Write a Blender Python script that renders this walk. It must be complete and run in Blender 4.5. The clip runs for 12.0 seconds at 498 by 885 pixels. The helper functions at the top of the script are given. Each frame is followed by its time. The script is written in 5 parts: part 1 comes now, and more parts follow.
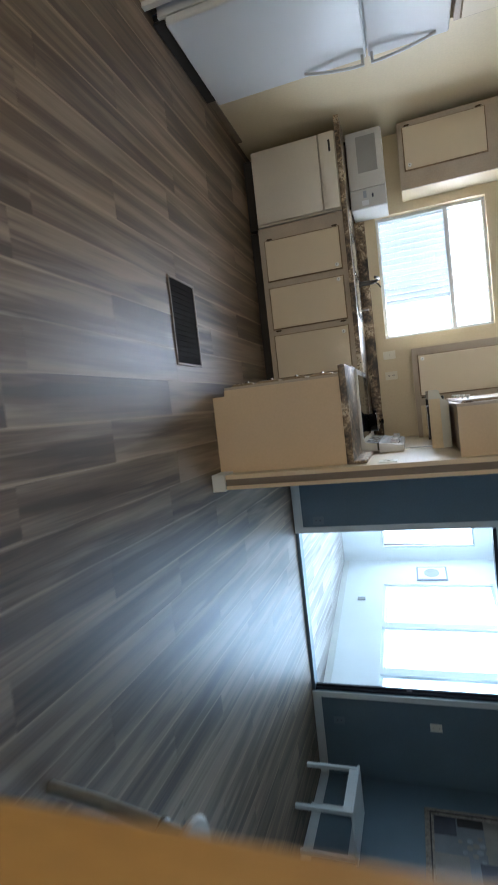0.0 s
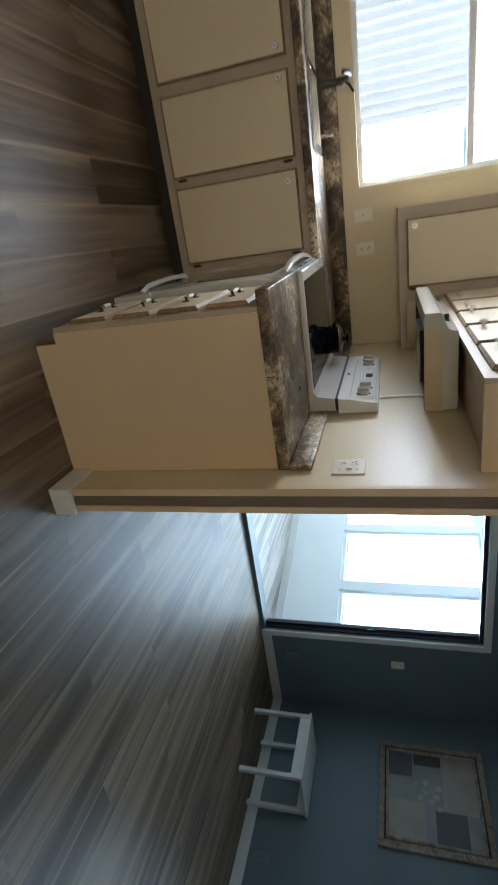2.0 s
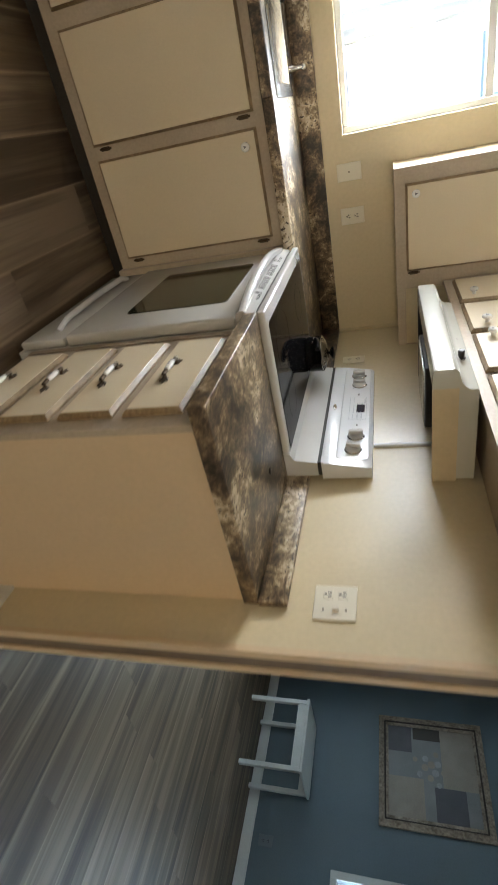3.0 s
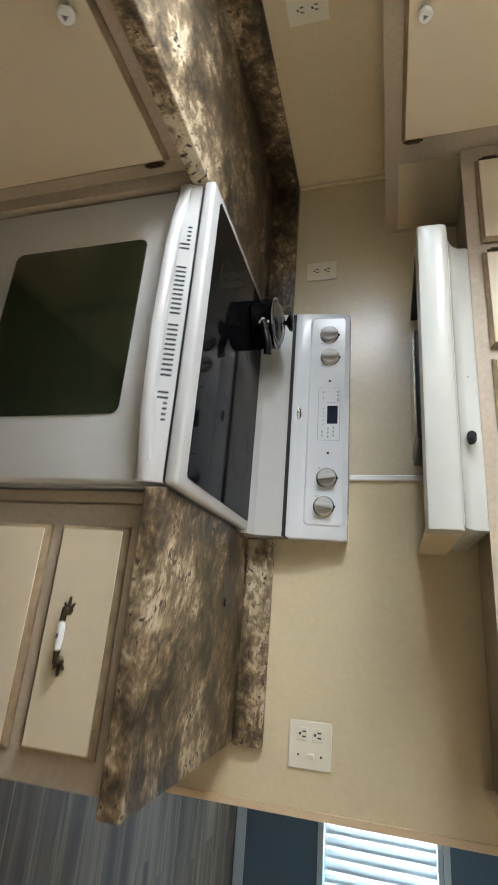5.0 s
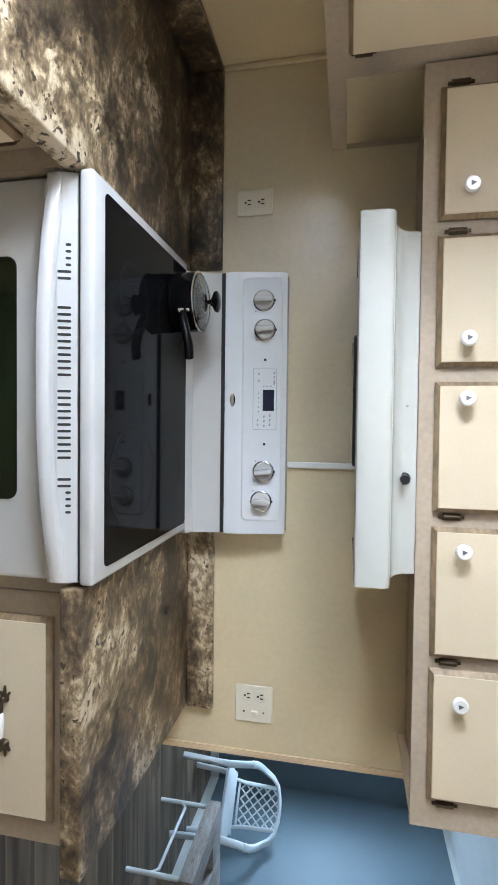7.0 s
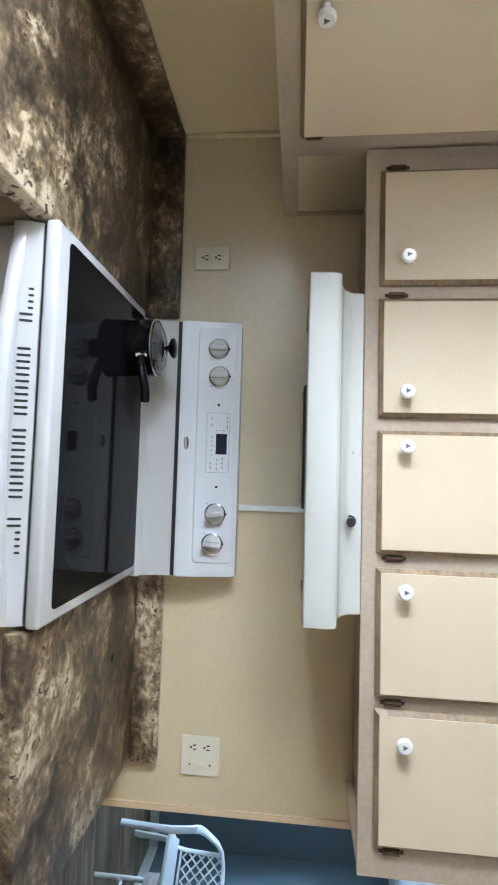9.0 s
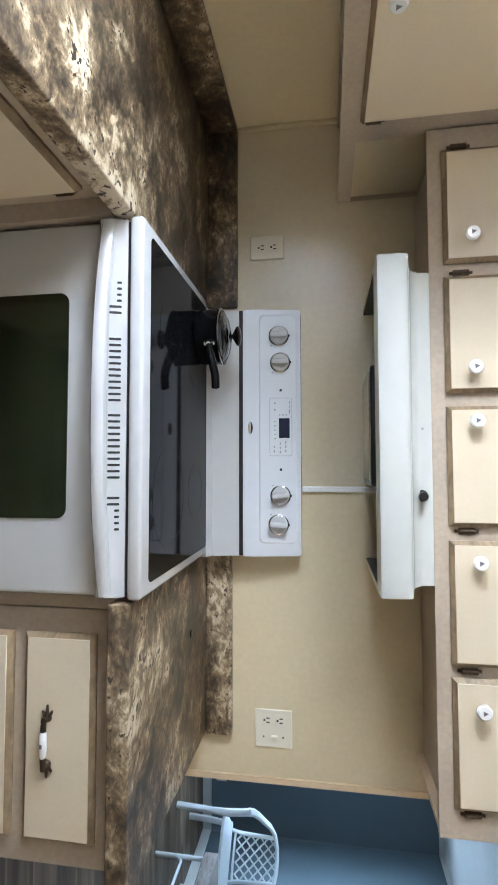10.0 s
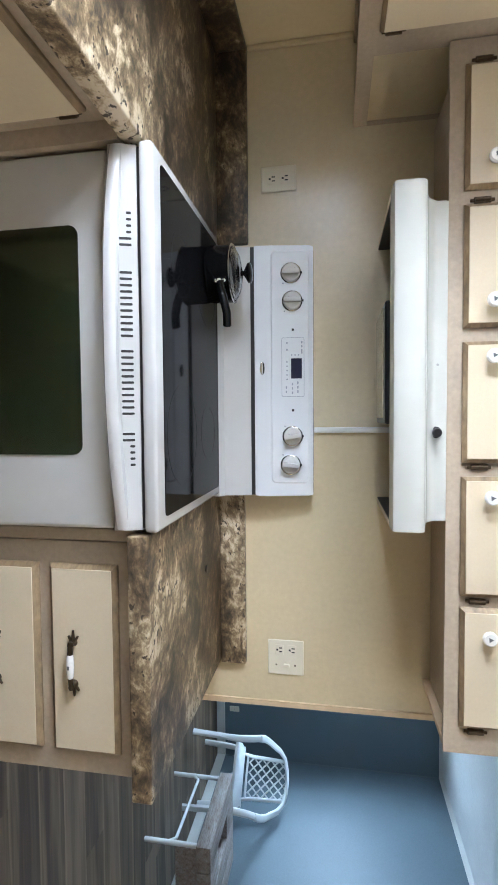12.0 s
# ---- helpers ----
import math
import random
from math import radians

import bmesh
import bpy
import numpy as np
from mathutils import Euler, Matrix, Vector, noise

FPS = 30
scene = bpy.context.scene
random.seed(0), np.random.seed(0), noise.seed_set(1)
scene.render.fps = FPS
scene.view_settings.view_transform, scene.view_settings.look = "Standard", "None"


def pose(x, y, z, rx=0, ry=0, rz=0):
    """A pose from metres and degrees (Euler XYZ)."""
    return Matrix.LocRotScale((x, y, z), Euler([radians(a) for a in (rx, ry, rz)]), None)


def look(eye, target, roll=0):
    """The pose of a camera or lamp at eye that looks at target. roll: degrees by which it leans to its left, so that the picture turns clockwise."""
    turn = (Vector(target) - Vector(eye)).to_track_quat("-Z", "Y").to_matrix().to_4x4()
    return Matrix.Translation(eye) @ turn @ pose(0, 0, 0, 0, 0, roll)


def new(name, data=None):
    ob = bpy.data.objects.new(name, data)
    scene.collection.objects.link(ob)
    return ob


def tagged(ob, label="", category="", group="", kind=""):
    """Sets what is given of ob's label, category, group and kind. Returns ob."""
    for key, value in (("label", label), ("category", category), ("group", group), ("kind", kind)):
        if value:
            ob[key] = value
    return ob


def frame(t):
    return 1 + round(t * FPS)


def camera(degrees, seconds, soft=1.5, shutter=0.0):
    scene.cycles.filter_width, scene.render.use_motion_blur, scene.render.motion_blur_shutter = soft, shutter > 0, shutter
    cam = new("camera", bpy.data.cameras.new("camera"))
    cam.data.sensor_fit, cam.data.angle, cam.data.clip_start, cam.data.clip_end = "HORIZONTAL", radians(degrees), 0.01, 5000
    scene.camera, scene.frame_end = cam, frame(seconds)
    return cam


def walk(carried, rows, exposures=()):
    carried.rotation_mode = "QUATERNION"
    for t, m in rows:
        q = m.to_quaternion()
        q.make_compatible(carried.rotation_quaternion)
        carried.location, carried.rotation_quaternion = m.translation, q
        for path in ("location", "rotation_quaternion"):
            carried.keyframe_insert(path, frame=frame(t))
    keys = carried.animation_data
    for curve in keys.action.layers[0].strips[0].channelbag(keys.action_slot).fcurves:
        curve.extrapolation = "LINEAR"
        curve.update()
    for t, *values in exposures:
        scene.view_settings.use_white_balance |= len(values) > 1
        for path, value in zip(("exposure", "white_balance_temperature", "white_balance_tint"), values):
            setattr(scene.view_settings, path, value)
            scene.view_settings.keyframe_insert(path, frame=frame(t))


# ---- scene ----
cam = camera(53.2, 12.0, shutter=0.4)
PATH = [
    (0, (-0.392, -5.048, 1.29), (-0.278, -3.153, 0.659), 84.7),
    (0.5, (-0.466, -4.619, 1.26), (-0.417, -2.709, 0.67), 84.6),
    (1, (-0.579, -4.22, 1.265), (-0.36, -2.321, 0.677), 86.9),
    (1.5, (-0.627, -3.801, 1.264), (-0.123, -1.952, 0.69), 87.8),
    (2, (-0.801, -3.441, 1.284), (-0.035, -1.683, 0.717), 88.3),
    (2.5, (-0.964, -3.1, 1.283), (0.057, -1.478, 0.711), 87.9),
    (2.7, (-1.025, -2.938, 1.285), (0.022, -1.329, 0.722), 87.9),
    (4.3, (-1.452, -1.928, 1.318), (0.076, -0.779, 0.731), 89.2),
    (4.5, (-1.485, -1.805, 1.324), (0.164, -0.826, 0.757), 90.0),
    (5, (-1.494, -1.535, 1.327), (0.321, -0.889, 0.791), 89.3),
    (5.5, (-1.428, -1.286, 1.337), (0.463, -0.828, 0.874), 87.3),
    (6, (-1.428, -1.1, 1.351), (0.519, -1.012, 0.898), 88.9),
    (6.5, (-1.464, -1.016, 1.372), (0.485, -1.047, 0.924), 89.9),
    (7, (-1.462, -1.017, 1.39), (0.499, -1.074, 0.997), 91.0),
    (7.5, (-1.438, -1.013, 1.432), (0.536, -1.071, 1.127), 91.8),
    (7.7, (-1.451, -1.011, 1.459), (0.54, -1.061, 1.275), 92.3),
    (9.3, (-1.524, -1.029, 1.333), (0.458, -0.859, 1.128), 90.2),
    (9.5, (-1.545, -1.048, 1.299), (0.433, -0.87, 1.062), 89.3),
    (10, (-1.555, -1.056, 1.291), (0.418, -0.955, 0.981), 89.5),
    (10.5, (-1.556, -1.067, 1.284), (0.418, -1.044, 0.964), 89.9),
    (11, (-1.559, -1.073, 1.281), (0.414, -1.09, 0.952), 90.0),
    (11.5, (-1.559, -1.075, 1.281), (0.411, -1.13, 0.94), 90.2),
    (12, (-1.559, -1.088, 1.28), (0.409, -1.181, 0.936), 90.0),
]
walk(cam, [(t, look(eye, target, roll)) for t, eye, target, roll in PATH],
     [(0.0, 0.52, 5500, 10), (1.0, 0.36, 5900, 10), (1.5, 0.26, 5900, 10), (2.0, 0.30, 6050, 10), (2.5, 0.85, 6450, 10), (4.5, 0.64, 6250, 10), (5.0, 0.70, 6250, 10), (5.5, 0.92, 6050, 10), (7.0, 0.88, 5750, 11), (9.5, 0.87, 5650, 11), (10.5, 0.98, 5700, 12), (12.0, 1.02, 5750, 12)])

# ---- world, sun, daylight at the openings ----
world = bpy.data.worlds.new("sky")
scene.world = world
world.use_nodes = True
wn = world.node_tree.nodes
sky = wn.new("ShaderNodeTexSky")
sky.sky_type = "NISHITA"
sky.sun_disc = False
sky.sun_elevation, sky.sun_rotation = radians(52), radians(162)
wn["Background"].inputs["Strength"].default_value = 0.12
world.node_tree.links.new(sky.outputs["Color"], wn["Background"].inputs["Color"])
sun_data = bpy.data.lights.new("sun", "SUN")
sun_data.energy, sun_data.angle, sun_data.color = 3.0, radians(0.6), (1.0, 0.95, 0.87)
sun_lamp = new("sun", sun_data)
sun_lamp.matrix_world = look((4, -12, 16), (0, 0, 0))


def window_light(name, centre, toward, width, height, watts, colour):
    data = bpy.data.lights.new(name, "AREA")
    data.shape, data.size, data.size_y, data.energy, data.color = "RECTANGLE", width, height, watts, colour
    lamp = new(name, data)
    lamp.matrix_world = look(centre, toward)
    return lamp


NORTH, EAST, SOUTH, WEST, CEIL = 0.05, 3.60, -4.76, -2.85, 2.35
window_light("kitchen_upper_pane_light", (-1.545, 0.17, 1.91), (-1.545, -2.0, 1.91), 1.08, 0.27, 10, (0.99, 0.96, 0.93))
window_light("kitchen_lower_pane_light", (-1.146, 0.166, 1.43), (-1.146, -2.0, 1.43), 0.30, 0.57, 15, (0.86, 0.935, 1.0))
window_light("kitchen_blind_light", (-1.80, 0.60, 1.50), (-1.80, -1.0, 1.50), 1.1, 1.2, 36, (0.93, 0.97, 1.0))
window_light("sunroom_window_light", (3.07, 2.03, 1.41), (0.0, 1.22, 1.0), 2.95, 1.55, 170, (0.66, 0.86, 1.0))
window_light("sunroom_north_window_light", (1.55, 3.78, 1.35), (1.3, 0.0, 0.9), 1.15, 1.45, 28, (0.70, 0.87, 1.0))
window_light("dining_window_light", (3.74, -2.725, 1.245), (1.0, -2.725, 0.7), 2.4, 0.9, 88, (0.62, 0.83, 1.0))
# added warm fill from behind the camera; no source is known there
window_light("hall_fill_light", (-1.2, -6.76, 1.5), (-1.2, -3.0, 1.2), 1.5, 1.1, 20, (1.0, 0.80, 0.54))

# ---- materials ----


def material(name, colour, rough=0.5, metal=0.0, vary=0.08, grain=120.0, broad=2.5, bump=0.05, stretch=(1, 1, 1), coat=0.0, tint=None):
    """Paint, plastic, metal or stained wood: two scales of uneven colour and fine relief."""
    m = bpy.data.materials.new(name)
    m.use_nodes = True
    nt = m.node_tree
    nd, lk = nt.nodes, nt.links
    b = nd["Principled BSDF"]
    b.inputs["Metallic"].default_value = metal
    b.inputs["Coat Weight"].default_value = coat
    co = nd.new("ShaderNodeTexCoord")
    mp = nd.new("ShaderNodeMapping")
    mp.inputs["Scale"].default_value = stretch
    lk.new(co.outputs["Object"], mp.inputs["Vector"])
    fine = nd.new("ShaderNodeTexNoise")
    fine.inputs["Scale"].default_value, fine.inputs["Detail"].default_value = grain, 4
    wide = nd.new("ShaderNodeTexNoise")
    wide.inputs["Scale"].default_value, wide.inputs["Detail"].default_value = broad, 5
    for n in (fine, wide):
        lk.new(mp.outputs["Vector"], n.inputs["Vector"])
    add = nd.new("ShaderNodeMath")
    add.operation = "ADD"
    lk.new(fine.outputs["Fac"], add.inputs[0])
    lk.new(wide.outputs["Fac"], add.inputs[1])
    ramp = nd.new("ShaderNodeValToRGB")
    low = tint or tuple(c * (1 - 2.2 * vary) for c in colour)
    ramp.color_ramp.elements[0].position, ramp.color_ramp.elements[0].color = 0.32, (*low, 1)
    ramp.color_ramp.elements[1].position, ramp.color_ramp.elements[1].color = 0.68, (*colour, 1)
    half = nd.new("ShaderNodeMath")
    half.operation = "MULTIPLY"
    half.inputs[1].default_value = 0.5
    lk.new(add.outputs[0], half.inputs[0])
    lk.new(half.outputs[0], ramp.inputs["Fac"])
    lk.new(ramp.outputs["Color"], b.inputs["Base Color"])
    rr = nd.new("ShaderNodeMapRange")
    rr.inputs["To Min"].default_value, rr.inputs["To Max"].default_value = max(0.02, rough - 0.08), min(1, rough + 0.08)
    lk.new(wide.outputs["Fac"], rr.inputs["Value"])
    lk.new(rr.outputs["Result"], b.inputs["Roughness"])
    if bump:
        bp = nd.new("ShaderNodeBump")
        bp.inputs["Strength"].default_value, bp.inputs["Distance"].default_value = bump, 0.004
        lk.new(fine.outputs["Fac"], bp.inputs["Height"])
        lk.new(bp.outputs["Normal"], b.inputs["Normal"])
    return m


def plank_material(name, stops, rough):
    """Grey-brown vinyl planks: long grain along y, each plank its own shade."""
    m = bpy.data.materials.new(name)
    m.use_nodes = True
    nt = m.node_tree
    nd, lk = nt.nodes, nt.links
    b = nd["Principled BSDF"]
    co, info = nd.new("ShaderNodeTexCoord"), nd.new("ShaderNodeObjectInfo")
    comb = nd.new("ShaderNodeCombineXYZ")
    mul = nd.new("ShaderNodeMath")
    mul.operation = "MULTIPLY"
    mul.inputs[1].default_value = 37.0
    lk.new(info.outputs["Random"], mul.inputs[0])
    for k in range(3):
        lk.new(mul.outputs[0], comb.inputs[k])
    add = nd.new("ShaderNodeVectorMath")
    lk.new(co.outputs["Object"], add.inputs[0])
    lk.new(comb.outputs["Vector"], add.inputs[1])
    tex = []
    for scale, sx, sy, detail in ((2.6, 4.4, 0.22, 4), (13.0, 5.0, 0.16, 6)):
        mp = nd.new("ShaderNodeMapping")
        mp.inputs["Scale"].default_value = (sx, sy, 1)
        lk.new(add.outputs["Vector"], mp.inputs["Vector"])
        n = nd.new("ShaderNodeTexNoise")
        n.inputs["Scale"].default_value, n.inputs["Detail"].default_value, n.inputs["Distortion"].default_value = scale, detail, 0.6
        lk.new(mp.outputs["Vector"], n.inputs["Vector"])
        tex.append(n)
    mix = nd.new("ShaderNodeMath")
    mix.operation = "MULTIPLY_ADD"
    mix.inputs[1].default_value = 0.20
    lk.new(tex[1].outputs["Fac"], mix.inputs[0])
    part_ = nd.new("ShaderNodeMath")
    part_.operation = "MULTIPLY"
    part_.inputs[1].default_value = 0.80
    lk.new(tex[0].outputs["Fac"], part_.inputs[0])
    lk.new(part_.outputs[0], mix.inputs[2])
    shade = nd.new("ShaderNodeMath")
    shade.operation = "MULTIPLY_ADD"
    shade.inputs[1].default_value, shade.inputs[2].default_value = 0.17, -0.085
    lk.new(info.outputs["Random"], shade.inputs[0])
    tot = nd.new("ShaderNodeMath")
    lk.new(mix.outputs[0], tot.inputs[0])
    lk.new(shade.outputs[0], tot.inputs[1])
    ramp = nd.new("ShaderNodeValToRGB")
    e = ramp.color_ramp.elements
    e[0].position, e[0].color = 0.37, (*stops[0], 1)
    e[1].position, e[1].color = 0.63, (*stops[2], 1)
    mid = e.new(0.5)
    mid.color = (*stops[1], 1)
    lk.new(tot.outputs[0], ramp.inputs["Fac"])
    # printed pale streaks, strongest along the long edges of each plank
    sep = nd.new("ShaderNodeSeparateXYZ")
    lk.new(co.outputs["Object"], sep.inputs[0])
    side = nd.new("ShaderNodeMath")
    side.operation = "ABSOLUTE"
    lk.new(sep.outputs["X"], side.inputs[0])
    edge = nd.new("ShaderNodeMapRange")
    edge.inputs["From Min"].default_value, edge.inputs["From Max"].default_value = 0.086, 0.096
    lk.new(side.outputs[0], edge.inputs["Value"])
    mp = nd.new("ShaderNodeMapping")
    mp.inputs["Scale"].default_value = (3.6, 0.24, 1)
    lk.new(add.outputs["Vector"], mp.inputs["Vector"])
    st = nd.new("ShaderNodeTexNoise")
    st.inputs["Scale"].default_value, st.inputs["Detail"].default_value, st.inputs["Distortion"].default_value = 4.0, 3, 0.5
    lk.new(mp.outputs["Vector"], st.inputs["Vector"])
    lift = nd.new("ShaderNodeMath")
    lift.operation = "MULTIPLY_ADD"
    lift.inputs[1].default_value = 0.22
    lk.new(edge.outputs["Result"], lift.inputs[0])
    lk.new(st.outputs["Fac"], lift.inputs[2])
    pale = nd.new("ShaderNodeMapRange")
    pale.inputs["From Min"].default_value, pale.inputs["From Max"].default_value, pale.inputs["To Max"].default_value = 0.56, 0.76, 0.72
    lk.new(lift.outputs[0], pale.inputs["Value"])
    worn = nd.new("ShaderNodeMix")
    worn.data_type = "RGBA"
    worn.inputs["B"].default_value = (*[c * 1.4 for c in stops[2]], 1)
    lk.new(pale.outputs["Result"], worn.inputs["Factor"])
    lk.new(ramp.outputs["Color"], worn.inputs["A"])
    lk.new(worn.outputs["Result"], b.inputs["Base Color"])
    rr = nd.new("ShaderNodeMapRange")
    rr.inputs["To Min"].default_value, rr.inputs["To Max"].default_value = rough - 0.08, rough + 0.1
    lk.new(tex[1].outputs["Fac"], rr.inputs["Value"])
    lk.new(rr.outputs["Result"], b.inputs["Roughness"])
    bp = nd.new("ShaderNodeBump")
    b.inputs["Specular IOR Level"].default_value = 0.38
    bp.inputs["Strength"].default_value, bp.inputs["Distance"].default_value = 0.12, 0.003
    lk.new(tex[1].outputs["Fac"], bp.inputs["Height"])
    lk.new(bp.outputs["Normal"], b.inputs["Normal"])
    return m


def stone_laminate():
    """Brown marbled laminate: dark veins, tan drifts, cream patches and black flecks."""
    m = bpy.data.materials.new("marbled_laminate")
    m.use_nodes = True
    nt = m.node_tree
    nd, lk = nt.nodes, nt.links
    b = nd["Principled BSDF"]
    co = nd.new("ShaderNodeTexCoord")
    mp = nd.new("ShaderNodeMapping")
    mp.inputs["Scale"].default_value = (0.9, 1.0, 1.0)
    mp.inputs["Rotation"].default_value = (0.2, 0.15, 0.3)
    lk.new(co.outputs["Object"], mp.inputs["Vector"])

    def tex(scale, detail, distortion, rough=0.6):
        n = nd.new("ShaderNodeTexNoise")
        n.inputs["Scale"].default_value, n.inputs["Detail"].default_value = scale, detail
        n.inputs["Distortion"].default_value, n.inputs["Roughness"].default_value = distortion, rough
        lk.new(mp.outputs["Vector"], n.inputs["Vector"])
        return n

    def sums(x, y, gain, shift):
        n = nd.new("ShaderNodeMath")
        n.operation = "MULTIPLY_ADD"
        n.inputs[1].default_value = gain
        lk.new(x, n.inputs[0])
        k = nd.new("ShaderNodeMath")
        k.inputs[1].default_value = shift
        lk.new(y, k.inputs[0])
        lk.new(k.outputs[0], n.inputs[2])
        return n.outputs[0]

    # slow drift bends the pattern, long streaks follow it
    bend = tex(5.0, 3, 0.0, 0.5)
    off = nd.new("ShaderNodeVectorMath")
    off.operation = "MULTIPLY_ADD"
    off.inputs[1].default_value = (0.09, 0.09, 0.09)
    lk.new(bend.outputs["Color"], off.inputs[0])
    lk.new(mp.outputs["Vector"], off.inputs[2])

    def bent(scale, detail, rough, squash):
        q = nd.new("ShaderNodeMapping")
        q.inputs["Scale"].default_value = squash
        lk.new(off.outputs["Vector"], q.inputs["Vector"])
        n = nd.new("ShaderNodeTexNoise")
        n.inputs["Scale"].default_value, n.inputs["Detail"].default_value, n.inputs["Roughness"].default_value = scale, detail, rough
        lk.new(q.outputs["Vector"], n.inputs["Vector"])
        return n

    drift = bent(4.2, 3, 0.5, (1.0, 0.7, 1.0))
    body = bent(15.0, 10, 0.72, (1.0, 0.6, 1.0))
    streak = bent(72.0, 5, 0.7, (1.0, 0.42, 0.8))
    mixed = sums(streak.outputs["Fac"], drift.outputs["Fac"], 0.62, -0.31)
    mixed = sums(body.outputs["Fac"], mixed, 1.45, -0.715)
    ramp = nd.new("ShaderNodeValToRGB")
    e = ramp.color_ramp.elements
    e[0].position, e[0].color = 0.27, (0.028, 0.020, 0.013, 1)
    e[1].position, e[1].color = 0.74, (0.60, 0.51, 0.37, 1)
    for pos, col in ((0.37, (0.066, 0.047, 0.029, 1)), (0.455, (0.122, 0.083, 0.047, 1)), (0.54, (0.212, 0.150, 0.086, 1)), (0.60, (0.31, 0.235, 0.140, 1)), (0.645, (0.47, 0.37, 0.245, 1))):
        x = e.new(pos)
        x.color = col
    lk.new(mixed, ramp.inputs["Fac"])
    fleck = bent(88.0, 2, 0.5, (1.0, 0.6, 1.0))
    flecked = sums(mixed, fleck.outputs["Fac"], 0.34, -0.17)
    r3 = nd.new("ShaderNodeValToRGB")
    r3.color_ramp.elements[0].position, r3.color_ramp.elements[1].position = 0.655, 0.70
    lk.new(flecked, r3.inputs["Fac"])
    dark = nd.new("ShaderNodeMix")
    dark.data_type = "RGBA"
    dark.inputs["B"].default_value = (0.050, 0.034, 0.021, 1)
    lk.new(r3.outputs["Color"], dark.inputs["Factor"])
    lk.new(ramp.outputs["Color"], dark.inputs["A"])
    lk.new(dark.outputs["Result"], b.inputs["Base Color"])
    b.inputs["Roughness"].default_value = 0.40
    bp = nd.new("ShaderNodeBump")
    bp.inputs["Strength"].default_value, bp.inputs["Distance"].default_value = 0.08, 0.002
    lk.new(fleck.outputs["Fac"], bp.inputs["Height"])
    lk.new(bp.outputs["Normal"], b.inputs["Normal"])
    return m


def glass(name, rough=0.0):
    m = bpy.data.materials.new(name)
    m.use_nodes = True
    b = m.node_tree.nodes["Principled BSDF"]
    b.inputs["Transmission Weight"].default_value, b.inputs["Roughness"].default_value, b.inputs["IOR"].default_value = 1, rough, 1.45
    return m


CREAM = material("cream_wall_paint", (0.665, 0.56, 0.365), 0.39, vary=0.05, grain=60, broad=1.5, bump=0.10)
GLOSSCREAM = material("greasy_semi_gloss_cream_paint", (0.640, 0.55, 0.37), 0.38, vary=0.06, grain=55, broad=3.0, bump=0.07, coat=0.7)
GLOSSCREAM.node_tree.nodes["Principled BSDF"].inputs["Coat Roughness"].default_value = 0.24
GLOSSCREAM.node_tree.nodes["Principled BSDF"].inputs["Specular IOR Level"].default_value = 1.0
BLUE = material("slate_blue_wall_paint", (0.134, 0.178, 0.207), 0.5, vary=0.07, grain=90, bump=0.15)
SUNWHITE = material("sunroom_white_paint", (0.78, 0.79, 0.78), 0.5, vary=0.03, grain=80)
CEILING = material("textured_ceiling_paint", (0.74, 0.74, 0.72), 0.8, vary=0.08, grain=70, bump=0.6)
TRIM = material("white_trim_paint", (0.70, 0.69, 0.65), 0.4, vary=0.05, grain=90)
DOORPAINT = material("ivory_cabinet_paint", (0.68, 0.575, 0.41), 0.42, vary=0.03, grain=150, broad=2.0)
FRAMEPAINT = material("beige_cabinet_frame", (0.49, 0.40, 0.30), 0.5, vary=0.10, grain=90, broad=6, bump=0.08)
EDGEWOOD = material("worn_wood_edge", (0.37, 0.26, 0.145), 0.5, vary=0.26, grain=40, broad=14, bump=0.12, stretch=(1, 1, 3))
PANELPAINT = material("cream_end_panel", (0.66, 0.505, 0.325), 0.5, vary=0.04, grain=70, broad=2)
CAPWOOD = material("brown_end_moulding", (0.20, 0.15, 0.105), 0.5, vary=0.12, grain=40, stretch=(6, 6, 0.5))
WARMWOOD = material("orange_oak_casing", (0.42, 0.24, 0.07), 0.45, vary=0.15, grain=30, stretch=(8, 8, 0.6))
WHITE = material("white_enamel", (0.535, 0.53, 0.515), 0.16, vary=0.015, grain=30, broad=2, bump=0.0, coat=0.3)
# lighter, bluer copy of WHITE: window light on the backguard put into colour
LITWHITE = material("window_lit_white_enamel", (0.71, 0.73, 0.755), 0.18, vary=0.012, grain=30, broad=2, bump=0.0, coat=0.3)
WHITEMATT = material("white_appliance_plastic", (0.66, 0.66, 0.635), 0.38, vary=0.03, grain=90, broad=4, bump=0.02)
HOODWHITE = material("ivory_white_hood_enamel", (0.53, 0.535, 0.49), 0.2, vary=0.02, grain=30, broad=3, bump=0.0, coat=0.3)
ALMONDWHITE = material("warm_white_appliance", (0.64, 0.585, 0.49), 0.38, vary=0.03, grain=90, broad=4, bump=0.02)
FRIDGEWHITE = material("white_pebbled_steel", (0.60, 0.605, 0.60), 0.38, vary=0.03, grain=260, broad=2, bump=0.2)
GREYPART = material("grey_plastic", (0.32, 0.32, 0.31), 0.4)
BLACK = material("black_plastic", (0.015, 0.015, 0.016), 0.3, vary=0.1)
BLACKGLASS = material("black_ceramic_glass", (0.005, 0.005, 0.006), 0.02, vary=0.05, bump=0.0)
BLACKGLASS.node_tree.nodes["Principled BSDF"].inputs["Specular IOR Level"].default_value = 0.06
PANBLACK = material("black_pan_coating", (0.006, 0.006, 0.006), 0.18, vary=0.1, bump=0.0)
PANBLACK.node_tree.nodes["Principled BSDF"].inputs["Specular IOR Level"].default_value = 0.22
